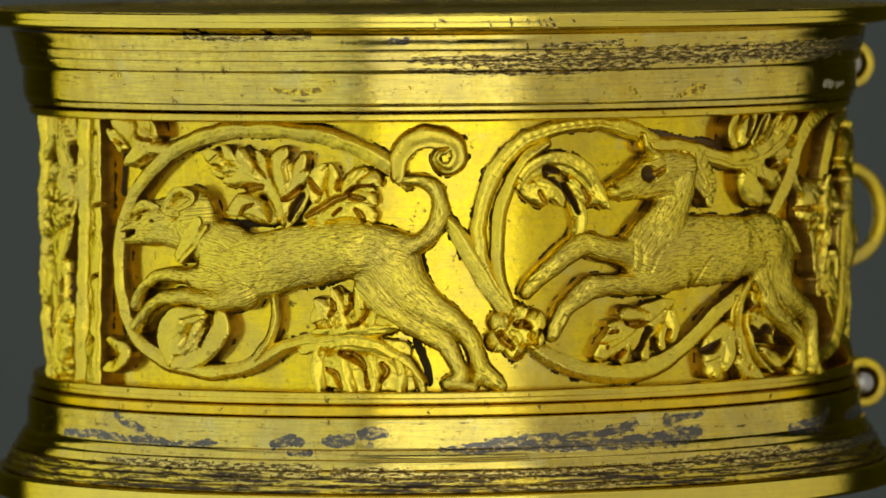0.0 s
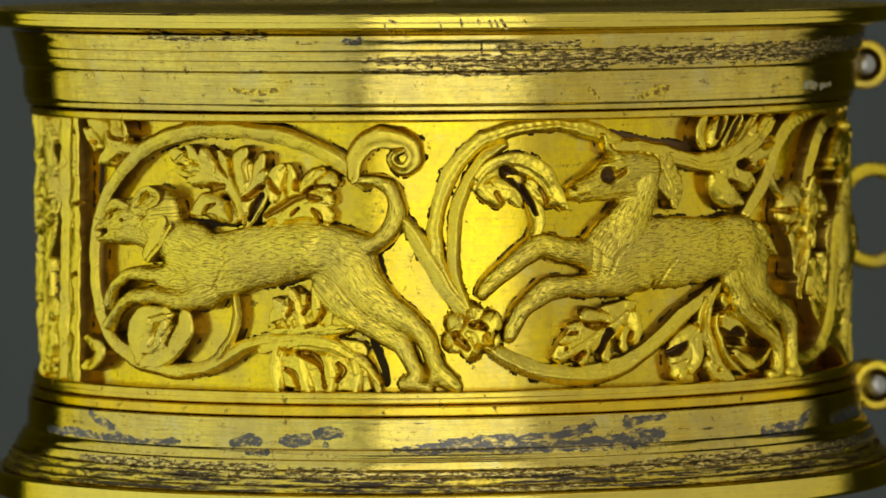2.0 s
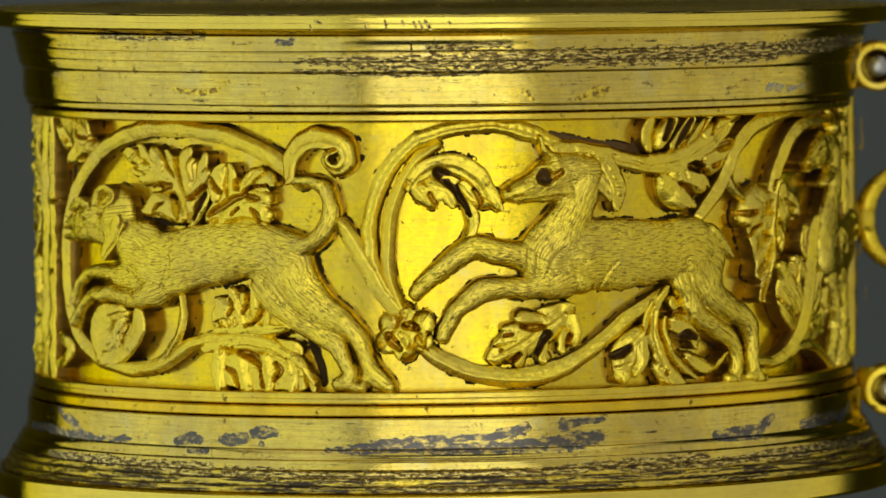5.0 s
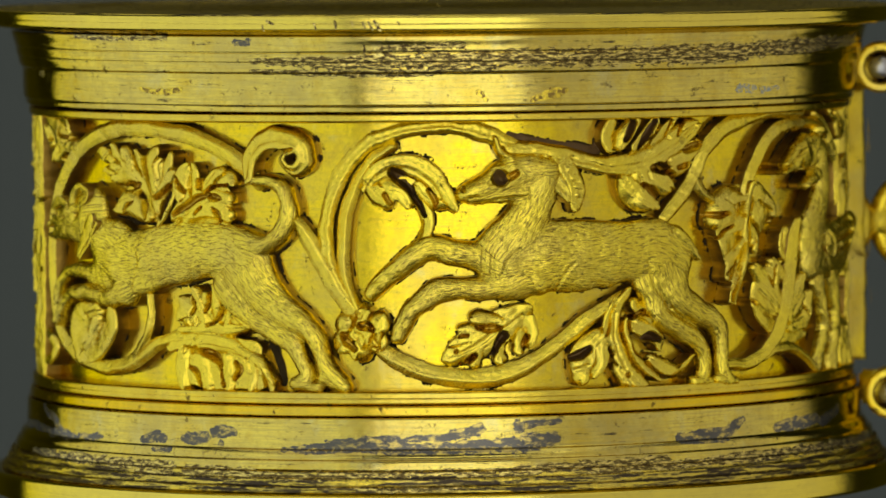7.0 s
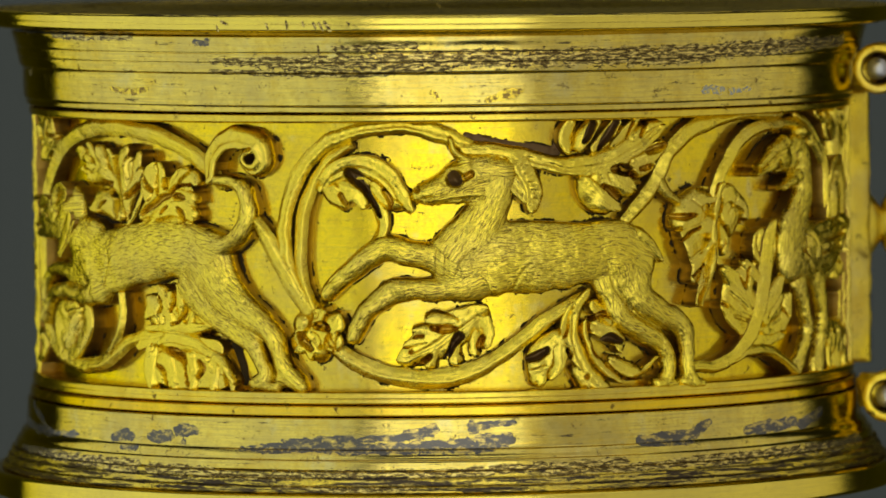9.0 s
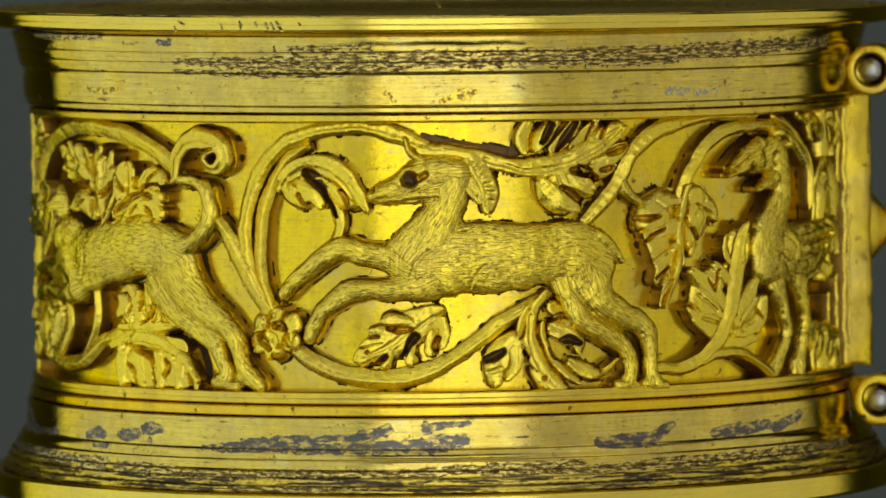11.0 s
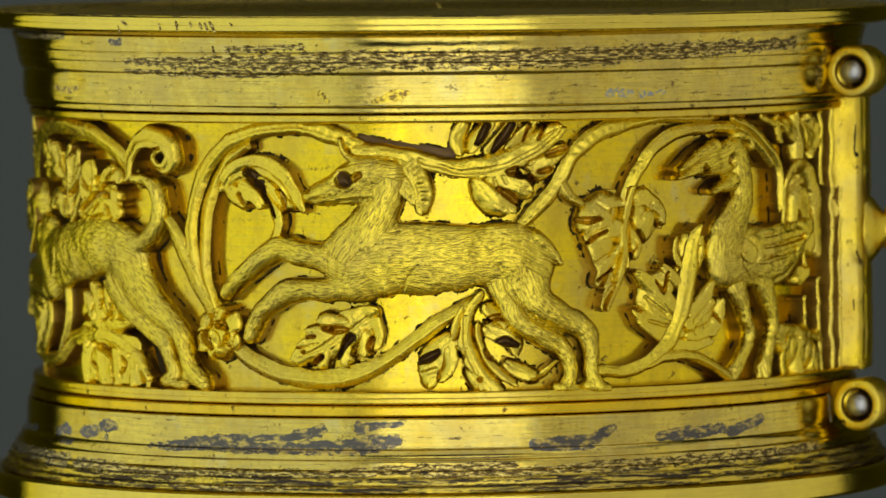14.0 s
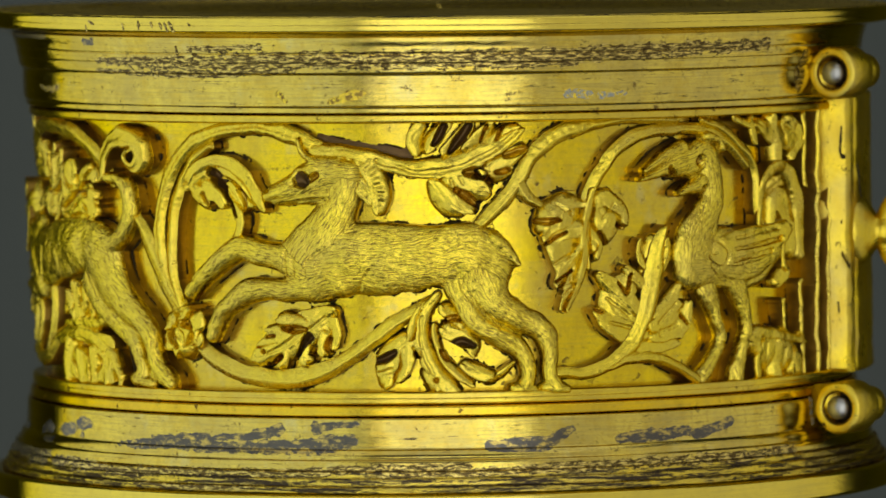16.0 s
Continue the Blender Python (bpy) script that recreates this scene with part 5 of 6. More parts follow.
relief("bird_figure", FURRED, "crested long-necked bird in chased gilt relief",
    [(1, [(84.81, -6.12, 1.46), (86.82, -5.69, 1.26), (87.82, -6.88, 1.17), (88.29, -9.23, 1.21), (86.39, -11.60, 1.75), (84.95, -13.53, 2.14), (84.63, -14.98, 1.94)]),
     (1, [(82.39, -6.31, 1.26), (80.5, -6.65, 0.78), (77.75, -7.26, 0.44), (75.97, -7.60, 0.24)]),
     (0.9, [(82.89, -5.01, 0.68), (79.59, -5.89, 0.53), (76.69, -6.87, 0.29)]),
     (0.85, [(86.27, -8.02, 0.73), (84.27, -8.45, 0.58), (82.33, -8.88, 0.34)]),
     (1.15, [(85.13, -14.75, 2.04), (90.31, -14.39, 2.62), (95.43, -14.77, 2.33), (100.16, -13.91, 1.46)]),
     (0.9, [(86.85, -4.28, 0.49), (88.92, -4.55, 0.44), (89.65, -5.41, 0.39)])],
    [(0.6, [(85.5, -6.27, 0.63)]),
     (0.6, [(86.26, -8.49, 0.39)]),
     (0.6, [(80.31, -6.84, 0.34), (81.42, -7.32, 0.24)]),
     (0.24, [(79.1, -7.56, 0.12), (83.32, -7.64, 0.15)]),
     (0.24, [(87.14, -14.81, 0.19), (89.73, -16.20, 0.23), (94.79, -16.43, 0.19), (98.54, -15.35, 0.19)])], soft=0.18, fur=0.06, res=0.055, rough=0.06, wall=0.95, seed=234)

relief("bird_leg", FURRED, "shaggy leg of the bird",
    [(1, [(92.47, -16.25, 1.26), (94.01, -18.27, 0.87), (94.84, -20.37, 0.68), (93.67, -22.01, 0.63), (92.9, -23.66, 0.87), (92.38, -25.03, 0.97)])],
    [(0.24, [(91.94, -23.63, 0.15), (91.67, -25.10, 0.15)]),
     (0.24, [(93.88, -23.94, 0.15), (94.09, -25.18, 0.15)]),
     (0.24, [(92.96, -21.19, 0.15), (95.72, -21.28, 0.15)])], fur=0.07, rough=0.07, wall=0.8, seed=241)

relief("bird_leg", FURRED, "shaggy leg of the bird",
    [(0.95, [(87.33, -16.84, 1.17), (88.82, -19.20, 0.68), (89.79, -20.99, 0.63), (88.3, -22.73, 0.63), (86.75, -23.95, 0.78), (85.25, -24.89, 0.68)])],
    [(0.24, [(85.9, -23.93, 0.15), (85.25, -24.89, 0.15)]),
     (0.24, [(87.39, -24.22, 0.15), (87.15, -25.05, 0.15)]),
     (0.24, [(88.33, -21.35, 0.15), (90.81, -21.62, 0.15)])], fur=0.07, rough=0.07, wall=0.7, seed=248)

relief("bird_wing", CHASED, "feathered wing of the bird",
    [(0.6, [(88.4, -13.86, 1.17), (92.54, -13.51, 1.55), (97.95, -13.06, 1.26), (102.44, -12.18, 0.68)])],
    [(0.32, [(91.66, -12.71, 0.15), (100.21, -12.03, 0.19)]),
     (0.58, [(91.2, -13.68, 0.19), (100.73, -12.94, 0.29)]),
     (0.58, [(90.96, -14.65, 0.19), (98.57, -13.87, 0.29)]),
     (0.32, [(88.01, -12.62, 0.15), (89.89, -13.89, 0.19), (89.22, -15.01, 0.15)]),
     (0.32, [(88.37, -15.33, 0.15), (92.5, -15.58, 0.19), (97.91, -14.73, 0.15)])], wall=1.75, rough=0.07, seed=255)

relief("bird_tail", CHASED, "arched tail feathers of the bird",
    [(0.7, [(101.68, -8.57, 1.07), (103.49, -10.98, 1.36), (104.92, -13.86, 0.97)]),
     (0.9, [(97.98, -11.79, 0.49), (98.71, -8.5, 0.68), (102.15, -7.16, 0.68), (105.89, -8.19, 0.63), (107.77, -11.08, 0.63), (107.66, -14.41, 0.58)]),
     (0.85, [(99.94, -11.84, 0.44), (100.68, -9.49, 0.53), (103.55, -9.08, 0.49), (104.99, -11.49, 0.53)]),
     (0.85, [(101.27, -13.29, 0.58), (103.46, -11.93, 0.49), (103.81, -15.26, 0.49)])],
    [(0.24, [(100.28, -9.25, 0.15), (103.14, -8.03, 0.15), (106.16, -9.62, 0.15)]),
     (0.24, [(102.04, -10.94, 0.15), (104.18, -12.89, 0.15)])], rough=0.06, seed=262)

relief("vine_stem", CHASED, "vine tip behind the head of the bird",
    [(0.9, [(86.89, -2.74, 0.44), (91.64, -4.13, 0.58), (95.65, -5.85, 0.58), (97.46, -7.53, 0.53), (97.63, -10.37, 0.49), (98.62, -11.81, 0.39)])], ridge=True, groove=0.04, wall=0.6, rough=0.03, seed=269)

relief("tree_foliage", CHASED, "shaggy ground foliage behind the bird",
    [(0.85, [(95.87, -21.68, 0.68), (101.02, -22.84, 1.55), (105.42, -23.49, 1.26), (106.17, -25.26, 0.97)]),
     (0.9, [(97.75, -21.25, 0.53), (97.06, -23.70, 0.58), (97.65, -25.30, 0.58)]),
     (0.9, [(101.32, -21.86, 0.58), (100.72, -23.83, 0.63), (101.23, -25.42, 0.58)]),
     (0.9, [(105.14, -22.49, 0.58), (105.39, -24.48, 0.58), (105.05, -25.37, 0.53)]),
     (0.85, [(95.28, -21.17, 0.49), (97.76, -20.75, 0.58), (103.2, -21.18, 0.58), (108.82, -21.87, 0.49)]),
     (0.85, [(103.35, -15.98, 0.58), (101.88, -16.68, 0.58)]),
     (0.85, [(103.28, -18.45, 0.44), (103.96, -20.71, 0.44)]),
     (0.8, [(108.1, -17.12, 0.44), (108.5, -20.61, 0.44), (109.08, -24.62, 0.44)])],
    [(0.3, [(99.16, -21.79, 0.15), (99.08, -24.76, 0.15)]),
     (0.3, [(103.17, -22.43, 0.15), (102.95, -24.89, 0.15)])], rough=0.08, seed=276)

relief("tree_foliage", CHASED, "leafy corner above the bird",
    [(0.85, [(98.19, -3.54, 0.78), (102.95, -4.33, 1.36), (107.64, -4.89, 0.87)]),
     (0.9, [(96.33, -3.03, 0.49), (96.9, -4.69, 0.53)]),
     (0.9, [(100.46, -2.87, 0.53), (101.51, -4.78, 0.58), (101.74, -6.44, 0.49)]),
     (0.9, [(105.25, -3.19, 0.58), (107.65, -4.66, 0.58), (105.95, -6.29, 0.44)]),
     (0.85, [(92.79, -2.74, 0.44), (97.56, -3.53, 0.49)]),
     (0.8, [(109.46, -3.02, 0.44), (109.62, -8.74, 0.39)])],
    [(0.6, [(103.72, -3.4, 0.19), (104.11, -5.3, 0.19)]),
     (0.3, [(106.84, -3.93, 0.23)])], rough=0.08, seed=283)

relief("border_strip", CHASED, "reeded vertical border of the frieze",
    [(1, [(113.65, -2.24, 0.39), (113.19, -13.13, 0.39), (112.68, -25.56, 0.39)]),
     (0.9, [(117.73, -2.31, 0.34), (117.17, -13.23, 0.34), (116.56, -25.7, 0.34)]),
     (0.7, [(121.35, -2.37, 0.29), (120.65, -13.33, 0.29), (119.89, -25.83, 0.29)])], wall=0.75, rough=0.03, seed=290)

# Dark strips painted for the shade in gaps beside vine, leaf, trunk and leg.
relief("gap_shade", PIT, "dark brown strip painted as shade along the vine above the goat",
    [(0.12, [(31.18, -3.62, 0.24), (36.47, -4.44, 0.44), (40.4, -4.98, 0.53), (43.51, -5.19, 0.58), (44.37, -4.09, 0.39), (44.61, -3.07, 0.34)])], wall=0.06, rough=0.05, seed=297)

relief("gap_shade", DIRT_SHADE, "dark brown strip painted as shade between leaf and hound",
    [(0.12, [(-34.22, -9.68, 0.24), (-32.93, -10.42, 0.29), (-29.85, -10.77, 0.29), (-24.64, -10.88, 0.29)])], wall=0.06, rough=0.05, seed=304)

relief("gap_shade", DIRT_SHADE, "dark brown strips painted as shade beside the trunk",
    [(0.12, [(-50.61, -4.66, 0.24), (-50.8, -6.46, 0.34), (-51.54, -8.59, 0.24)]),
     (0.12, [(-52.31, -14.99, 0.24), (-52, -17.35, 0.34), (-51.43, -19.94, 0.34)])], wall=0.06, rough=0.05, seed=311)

relief("gap_shade", DIRT_SHADE, "dark brown strip painted as shade behind the hind leg of the hound",
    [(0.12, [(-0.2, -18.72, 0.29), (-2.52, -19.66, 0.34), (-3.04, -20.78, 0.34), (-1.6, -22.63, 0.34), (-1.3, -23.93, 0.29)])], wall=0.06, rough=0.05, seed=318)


# ---- stains and crusts on the mouldings ----

tarnish("stain", STAIN, "grey oxide stain on the base", [(1, [(-22.16, -28.88, 0.44), (-20.16, -28.63, 0.58), (-18.6, -28.71, 0.44)]), (1, [(-19.79, -29.42, 0.34), (-17.21, -29.49, 0.39)])], seed=105, eaten=0.42, grain=1.6, stretch=1.5)

tarnish("stain", STAIN, "grey oxide stain on the base", [(1, [(-15.12, -28.60, 0.44), (-13.6, -28.50, 0.63), (-11.56, -28.40, 0.49)])], seed=110, eaten=0.42, grain=1.6, stretch=1.5)

tarnish("stain", STAIN, "grey oxide stain on the base", [(1, [(-10.35, -28.00, 0.44), (-8.71, -27.86, 0.58), (-7.23, -28.00, 0.39)]), (1, [(-9.1, -28.91, 0.29)])], seed=115, eaten=0.42, grain=1.6, stretch=1.5)

tarnish("stain", STAIN, "long grey oxide stain along the base", [(1, [(0.1, -29.32, 0.29), (3.78, -29.21, 0.39), (8.95, -29.09, 0.49), (14.98, -29.14, 0.49), (21.21, -29.18, 0.53), (26.93, -29.08, 0.68), (32.12, -28.76, 0.78), (35.96, -28.50, 0.58)])], seed=120, eaten=0.5)

tarnish("stain", STAIN, "long grey oxide stain along the base", [(1, [(6, -28.59, 0.24), (12.71, -28.40, 0.29), (20.43, -28.37, 0.34), (26.11, -27.63, 0.53)]), (1, [(31.25, -27.44, 0.49), (36.74, -27.14, 0.24)])], seed=125, eaten=0.75)

tarnish("stain", STAIN, "brown-grey oxide stain on the base", [(1, [(-61.87, -28.82, 0.29), (-51.51, -28.77, 0.39), (-44.48, -28.91, 0.44), (-38.32, -29.00, 0.34), (-30.94, -28.86, 0.29)]), (1, [(-48.99, -27.06, 0.34), (-45.55, -27.77, 0.44), (-42.34, -28.53, 0.39)])], seed=130, eaten=0.75)

tarnish("stain", STAIN, "dark oxide stain on the base", [(1, [(54.23, -29.01, 0.49), (58.1, -28.97, 0.63), (61.87, -28.80, 0.58), (65.11, -27.81, 0.39)])], seed=135, eaten=0.32)

tarnish("stain", STAIN, "dark oxide stain on the base", [(1, [(71.69, -28.78, 0.39), (76.28, -28.66, 0.58), (82.04, -28.45, 0.53)])], seed=140, eaten=0.4)

tarnish("stain", STAIN, "dark oxide stain on the base", [(1, [(83.38, -28.84, 0.49), (89.41, -27.90, 0.49)])], seed=145, eaten=0.32)

tarnish("stain", STAIN, "small dark spot on the lid", [(1, [(-5.42, 4.21, 0.34), (-3.61, 4.20, 0.34)])], seed=150, eaten=0.45)

tarnish("bloom", BLOOM, "pale blue bloom on the lid", [(1, [(65.19, -0.32, 0.44), (68.03, -0.37, 0.39)]), (1, [(69.67, -0.49, 0.29), (73.15, -0.35, 0.24)])], seed=155, eaten=0.7)

tarnish("stain", BROWN, "brown worn patch on the lid", [(1, [(33.67, -0.78, 0.24), (36.47, -0.26, 0.49), (38.2, -0.05, 0.24)])], seed=160, eaten=0.5)

tarnish("stain", BROWN, "brown worn patch on the lid", [(1, [(-22, 0.25, 0.24), (-18.06, 0.10, 0.34), (-14.97, 0.32, 0.24)])], seed=165, eaten=0.6)

tarnish("stain", BROWN, "brown worn patch on the lid", [(1, [(26.71, -0.12, 0.29), (27.54, -0.69, 0.24)])], seed=170, eaten=0.6)

tarnish("stain", BROWN, "dark speck on the lid", [(1, [(-48.8, 1.37, 0.24), (-47.28, 1.28, 0.29)])], seed=175, eaten=0.5)

tarnish("crust", CRUST, "rough dark crust along the lid moulding", [(1, [(-3.3, 2.63, 0.29), (2.13, 2.59, 0.44), (9.4, 2.34, 0.58), (16.87, 2.45, 0.73), (24.71, 2.60, 0.78), (33.18, 2.64, 0.78), (42.76, 2.61, 0.78), (54.54, 2.55, 0.78), (66.13, 2.59, 0.68)]), (1, [(-3.68, 1.80, 0.24), (5.73, 1.55, 0.29), (16.86, 1.62, 0.39), (28.83, 1.95, 0.39)])], seed=180, eaten=0.66, grain=4.6, stretch=3.0, thick=0.03)

tarnish("crust", CRUST, "rough dark crust along the lid moulding", [(1, [(46.83, 2.90, 0.49), (54.29, 2.82, 0.63), (62.13, 2.83, 0.68), (70.6, 2.92, 0.68), (83.4, 3.13, 0.63), (96.37, 3.25, 0.49)])], seed=185, eaten=0.66, grain=4.6, stretch=3.0, thick=0.03)

tarnish("crust", CRUST, "thin dark crust under the flange of the lid", [(1, [(-33.9, 4.59, 0.24), (-23.81, 4.48, 0.24), (-16.07, 4.55, 0.24)]), (1, [(13.79, 3.64, 0.29), (24.58, 3.76, 0.34)])], seed=190, eaten=0.8, grain=4.6, stretch=3.0)

tarnish("crust", CRUST, "dark crust along the lower base", [(1, [(-48.53, -30.61, 0.29), (-36.45, -30.66, 0.39), (-23.92, -30.82, 0.44), (-15.61, -30.83, 0.39)]), (1, [(-21.61, -31.44, 0.24), (-15.62, -31.39, 0.24)]), (1, [(-13.42, -30.96, 0.39), (-9.11, -31.09, 0.58), (-4.16, -31.20, 0.44), (-0.64, -31.31, 0.29)])], seed=195, eaten=0.7, grain=4.6, stretch=3.0, thick=0.03)

tarnish("crust", CRUST, "dark crust along the lower base", [(1, [(0.06, -31.41, 0.29), (7.11, -31.29, 0.44), (15.75, -31.16, 0.34), (27.26, -31.08, 0.39), (40.42, -30.76, 0.39), (51.2, -30.57, 0.34)]), (1, [(5.68, -32.20, 0.24), (15.73, -32.37, 0.24), (23.28, -32.27, 0.24)])], seed=200, eaten=0.8, grain=4.6, stretch=3.0, thick=0.03)

tarnish("crust", CRUST, "dark crust along the lower base", [(1, [(40.29, -31.25, 0.29), (49.53, -31.10, 0.34), (60.71, -30.88, 0.39), (73.17, -30.78, 0.44), (88.61, -30.71, 0.44), (100.13, -30.58, 0.39)])], seed=205, eaten=0.7, grain=4.6, stretch=3.0, thick=0.03)

tarnish("seam", CRUST, "short dark seam in the lid moulding", [(1, [(11.9, 3.80, 0.12), (12.03, 2.32, 0.12)])], seed=210, eaten=0.1, thick=0.05, res=0.05)

tarnish("scratch", CRUST, "fine dark scratches on the lid flange", [(1, [(9.09, 5.96, 0.1), (9.28, 5.55, 0.1)]), (1, [(11.13, 5.90, 0.1), (11.33, 5.53, 0.1)]), (1, [(12.5, 5.79, 0.12), (12.77, 5.38, 0.12)]), (1, [(13.88, 5.87, 0.15), (14.56, 5.17, 0.17)]), (1, [(0.69, 5.94, 0.15), (1.35, 5.75, 0.15)]), (1, [(16.67, 5.80, 0.1), (16.88, 5.61, 0.1)])], seed=215, eaten=0.15, thick=0.02, res=0.05)

tarnish("scratch", CRUST, "fine dark scratches on the lid flange", [(1, [(0.06, 5.56, 0.1), (0.26, 5.19, 0.1)]), (1, [(6.54, 5.75, 0.1), (6.81, 5.29, 0.1)]), (1, [(9.1, 5.80, 0.1), (9.27, 5.29, 0.1)]), (1, [(13.18, 5.79, 0.12), (13.66, 5.19, 0.12)])], seed=220, eaten=0.15, thick=0.02, res=0.05)

tarnish("stain", CRUST, "dark corroded blotches on the side plate", [(1, [(113.97, -4.06, 0.24), (113.47, -6.20, 0.34), (115.16, -6.57, 0.24)]), (1, [(120.85, -7.56, 0.29), (122.05, -9.51, 0.29), (123.44, -10.61, 0.24)]), (1, [(113.65, -12.07, 0.24)]), (1, [(113.95, -14.81, 0.34), (116.6, -15.85, 0.29)]), (1, [(112.19, -18.81, 0.24), (112.55, -19.54, 0.19)])], seed=225, eaten=0.5, thick=0.03, plate=37.12)

tarnish("bloom", BLOOM, "blue-grey bloom beside the lower hinge", [(1, [(107.16, -26.85, 0.34), (107.44, -28.66, 0.39)])], seed=230, eaten=0.4)

tarnish("crust", CRUST, "black grime beside the upper hinge", [(1, [(105.6, 2.1, 0.6), (105.2, 0.82, 0.8), (105.0, -0.34, 0.6)])], seed=235, eaten=0.4, thick=0.04)


# ---- hinges, pins and hanging ring ----
def frame_at(deg, r, z):
    """On the drum: x along the tangent (towards growing degrees), y outwards, z up."""
    a = radians(deg)
    tangent, out = Vector((math.cos(a), math.sin(a), 0)), Vector((math.sin(a), -math.cos(a), 0))
    m = Matrix((tangent, out, Vector((0, 0, 1)))).transposed().to_4x4()
    m.translation = out * r * MM + Vector((0, 0, (z + LIFT) * MM))
    return m


def lathe_x(profile, steps=48):
    """Turned about the x axis: (x, radius) in mm."""
    bm = bmesh.new()
    rings = []
    for x, r in profile:
        rings.append([bm.verts.new((x * MM, math.cos(k * math.tau / steps) * r * MM, math.sin(k * math.tau / steps) * r * MM)) for k in range(steps)])
    for a, b in zip(rings, rings[1:]):
        for k in range(steps):
            bm.faces.new((a[k], a[(k + 1) % steps], b[(k + 1) % steps], b[k]))
    bm.faces.new(rings[0][::-1])
    bm.faces.new(rings[-1])
    bmesh.ops.recalc_face_normals(bm, faces=bm.faces)
    return bm


def hinge(deg, r, z, up):
    """A knuckle with a bored end, in which the domed head of a steel pin sits, and a leaf that joins it to its moulding."""
    m = frame_at(deg, r, z)
    bm = lathe_x([(1.2, 0.3), (1.2, 1.42), (0.0, 1.44), (-0.06, 1.52), (-0.08, 1.6), (-0.08, 1.95), (0.0, 2.12), (0.18, 2.2), (3.3, 2.2), (3.5, 2.12), (3.5, 0.3)])
    bmesh.ops.transform(bm, matrix=m, verts=bm.verts)
    knuckle = part("hinge_knuckle", bm, KNUCKLE, case, "gilt hinge knuckle with a bored end")
    bm = lathe_x([(1.15, 0.3), (1.15, 1.36), (0.05, 1.40), (-0.02, 1.43), (-0.02, 1.40), (0.08, 1.34), (1.1, 1.30), (1.1, 0.3)])
    bmesh.ops.transform(bm, matrix=m, verts=bm.verts)
    # Dark colour stands in for the shade in the gap round the pin.
    part("bore", bm, CUT, knuckle, "dark bore of the knuckle, its gap shade painted")
    bm = lathe_x([(-0.42, 0.12), (-0.36, 0.45), (-0.2, 0.78), (0.0, 0.95), (0.25, 1.02), (1.1, 1.02)])
    bmesh.ops.transform(bm, matrix=m, verts=bm.verts)
    part("hinge_pin", bm, STEEL, knuckle, "domed steel hinge pin")
    bm = bmesh.new()
    bmesh.ops.create_cube(bm, size=1.0)
    for v in bm.verts:
        v.co = Vector((v.co.x * 3.2 + 1.8, v.co.y * 2.4 - 1.5, v.co.z * 2.8 - up * 0.5)) * MM
    bmesh.ops.bevel(bm, geom=bm.edges[:], offset=0.3 * MM, segments=2, affect="EDGES")
    bmesh.ops.transform(bm, matrix=m, verts=bm.verts)
    part("hinge_leaf", bm, KNUCKLE, knuckle)
    # the middle knuckle behind, on the side plate
    bm = lathe_x([(3.6, 0.3), (3.6, 1.35), (3.8, 1.5), (6.0, 1.5), (6.2, 1.35), (6.2, 0.3)])
    bmesh.ops.transform(bm, matrix=m, verts=bm.verts)
    part("hinge_knuckle", bm, KNUCKLE, case)


hinge(108.1, 38.05, 0.66, 1)
hinge(107.0, 38.6, -27.45, -1)


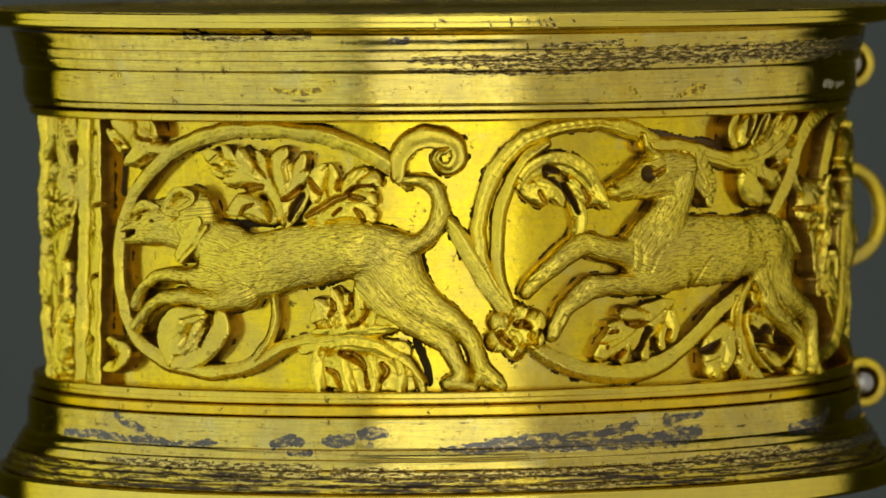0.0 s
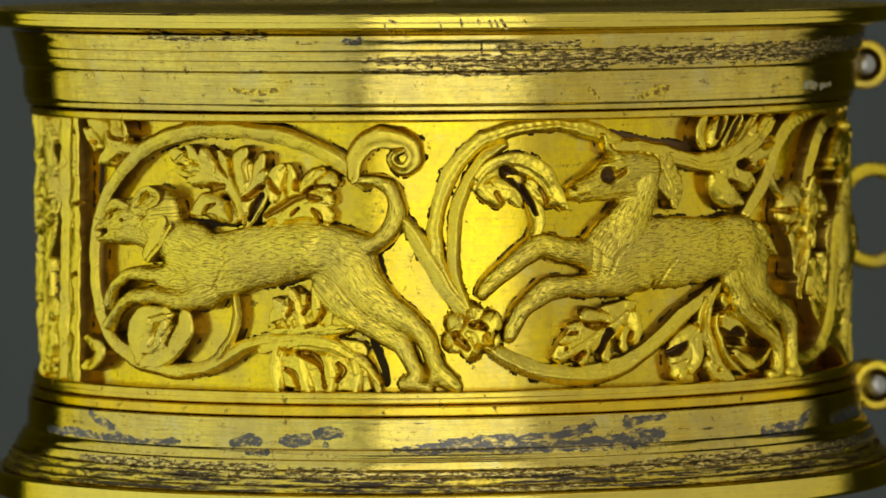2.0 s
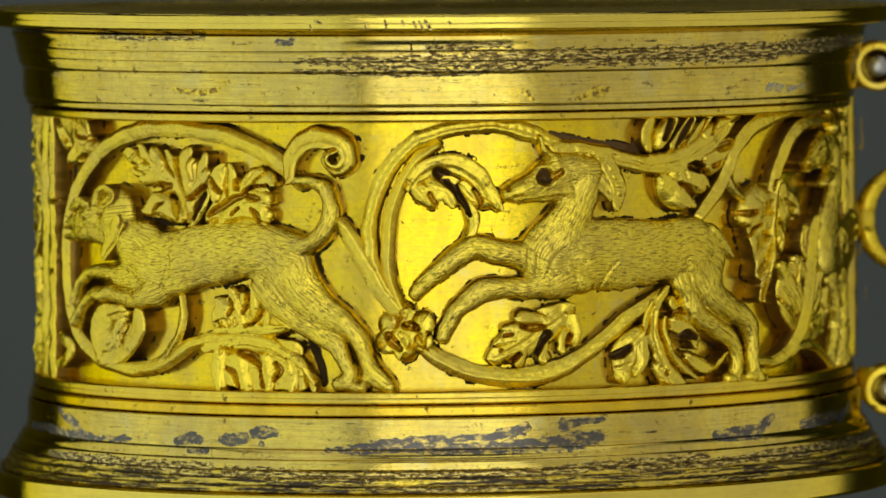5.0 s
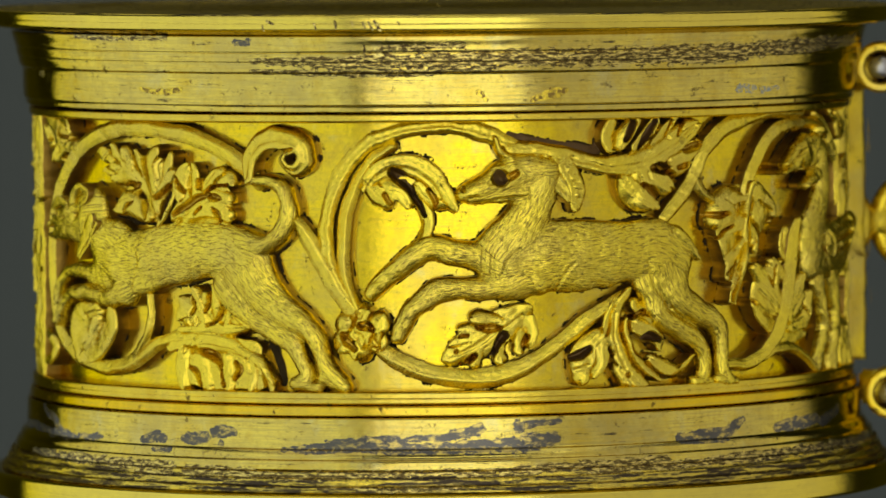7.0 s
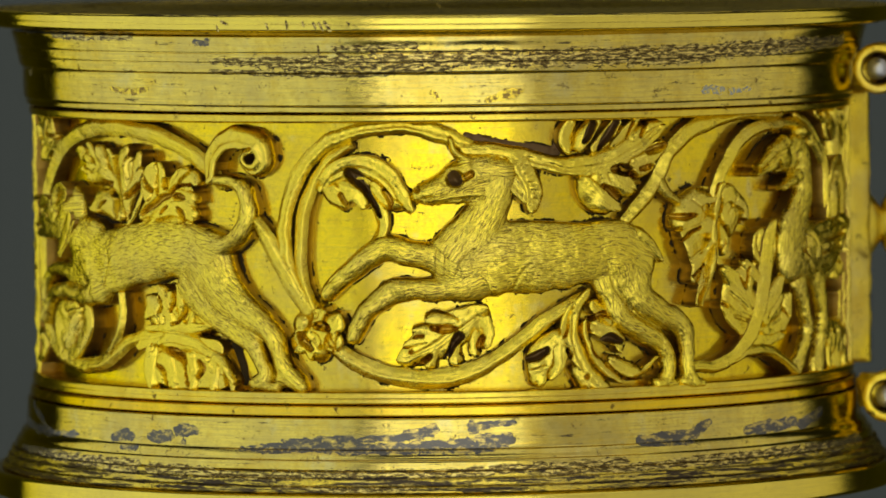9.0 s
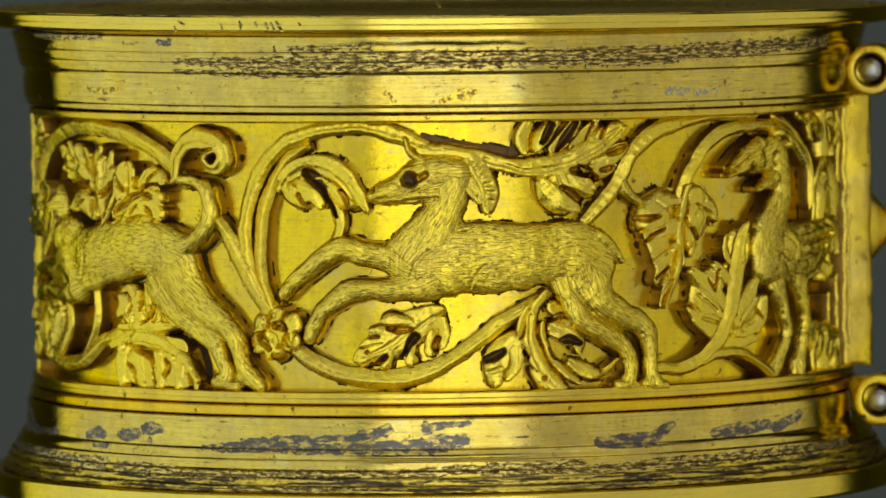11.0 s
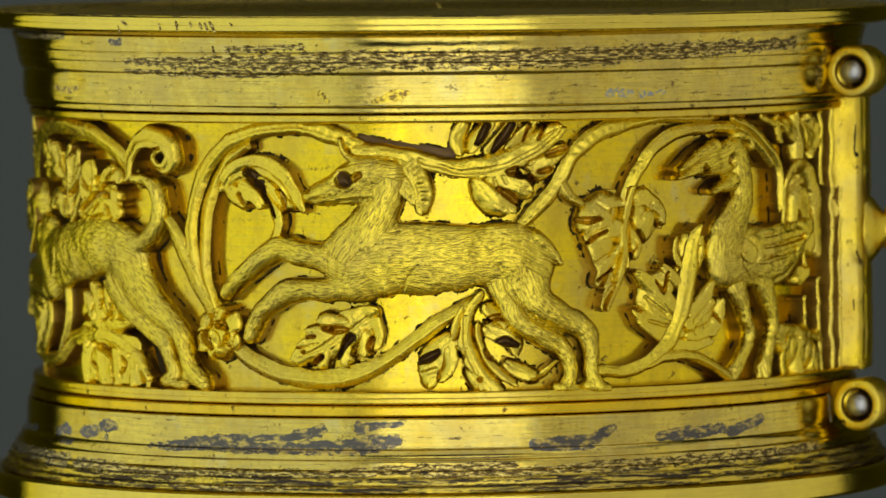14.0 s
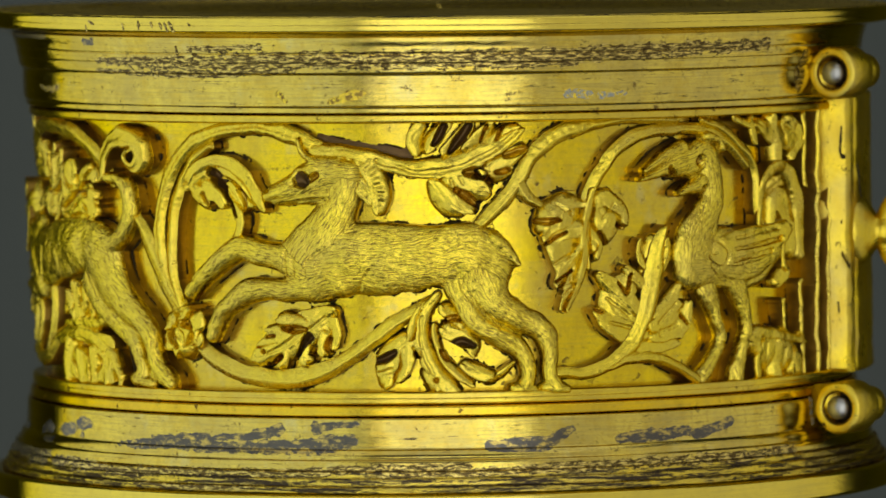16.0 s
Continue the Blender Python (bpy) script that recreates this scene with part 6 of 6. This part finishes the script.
def side_plate():
    """The upright plate between the hinges, bowed with the drum, with worn edges."""
    degs, zs = np.linspace(116.5, 139.0, 46), np.linspace(-24.9, -1.35, 60)
    A, Z = np.meshgrid(degs, zs)
    edge = np.clip(np.minimum(A - degs[0], degs[-1] - A) / 1.0, 0, 1) ** 0.5
    rad = 35.5 + 1.6 * edge + 0.05 * value_noise(A * 0.5, Z * 0.7, 9) + 0.05 * value_noise(A * 1.3, Z * 0.9, 12)
    rad -= 0.35 * np.exp(-((A - 119.6) / 0.35) ** 2) + 0.2 * np.exp(-((A - 118.0 - 0.2 * np.sin(Z * 0.6)) / 0.3) ** 2) - 0.06 * value_noise(A * 2.2, Z * 1.4, 15)
    rad[:, 0], rad[:, -1] = 33.2, 33.2
    V = on_drum(A, rad, Z).reshape(-1, 3)
    U = np.stack([A * 0.06, Z * 0.1], -1).reshape(-1, 2)
    n, rows = len(degs), len(zs)
    faces = [(j * n + i, j * n + i + 1, (j + 1) * n + i + 1, (j + 1) * n + i) for j in range(rows - 1) for i in range(n - 1)]
    faces += [tuple(range(n))[::-1], tuple((rows - 1) * n + i for i in range(n))]
    return mesh_ob("side_plate", V.tolist(), faces, KNUCKLE, case, "bright upright gilt plate between the hinges", U)


side_plate()


def hanging_ring(deg, r, z, big, tube, tall):
    bm = bmesh.new()
    n, k = 56, 16
    rings = []
    for i in range(n):
        a = i * math.tau / n
        thick = tube * (1.0 + 0.45 * max(0.0, -math.cos(a)) ** 3)
        c, d = Vector((0, math.cos(a) * big, math.sin(a) * big * tall)), Vector((0, math.cos(a), math.sin(a)))
        rings.append([bm.verts.new((c + d * math.cos(b) * thick + Vector((1, 0, 0)) * math.sin(b) * thick) * MM) for b in (j * math.tau / k for j in range(k))])
    for i in range(n):
        p, q = rings[i], rings[(i + 1) % n]
        for j in range(k):
            bm.faces.new((p[j], q[j], q[(j + 1) % k], p[(j + 1) % k]))
    bmesh.ops.recalc_face_normals(bm, faces=bm.faces)
    bmesh.ops.transform(bm, matrix=frame_at(deg, r, z), verts=bm.verts)
    ring = part("hanging_ring", bm, KNUCKLE, case, "rounded gilt hanging ring")
    bm = lathe_x([(-3.2, 2.9), (-2.2, 3.0), (-1.7, 2.75), (-1.2, 2.1), (-0.7, 1.45), (-0.2, 1.3), (0.3, 1.5), (0.7, 0.9)], 32)
    bmesh.ops.transform(bm, matrix=frame_at(deg, r - big, z) @ Matrix.Rotation(radians(90), 4, "Z"), verts=bm.verts)
    part("ring_lug", bm, KNUCKLE, ring, "small gilt lug of the ring")


hanging_ring(123.2, 43.0, -13.10, 3.9, 0.66, 1.06)


def motions():
    """The case turns on its axis, seen from above clockwise, about three degrees a second."""
    turn = [(0.0, 0.0), (4.0, 11.93), (8.0, 24.0), (12.0, 35.95), (16.0, 47.65)]
    walk(case, [(t, pose(0, 0, 0, 0, 0, -a - 0.57)) for t, a in turn])


motions()
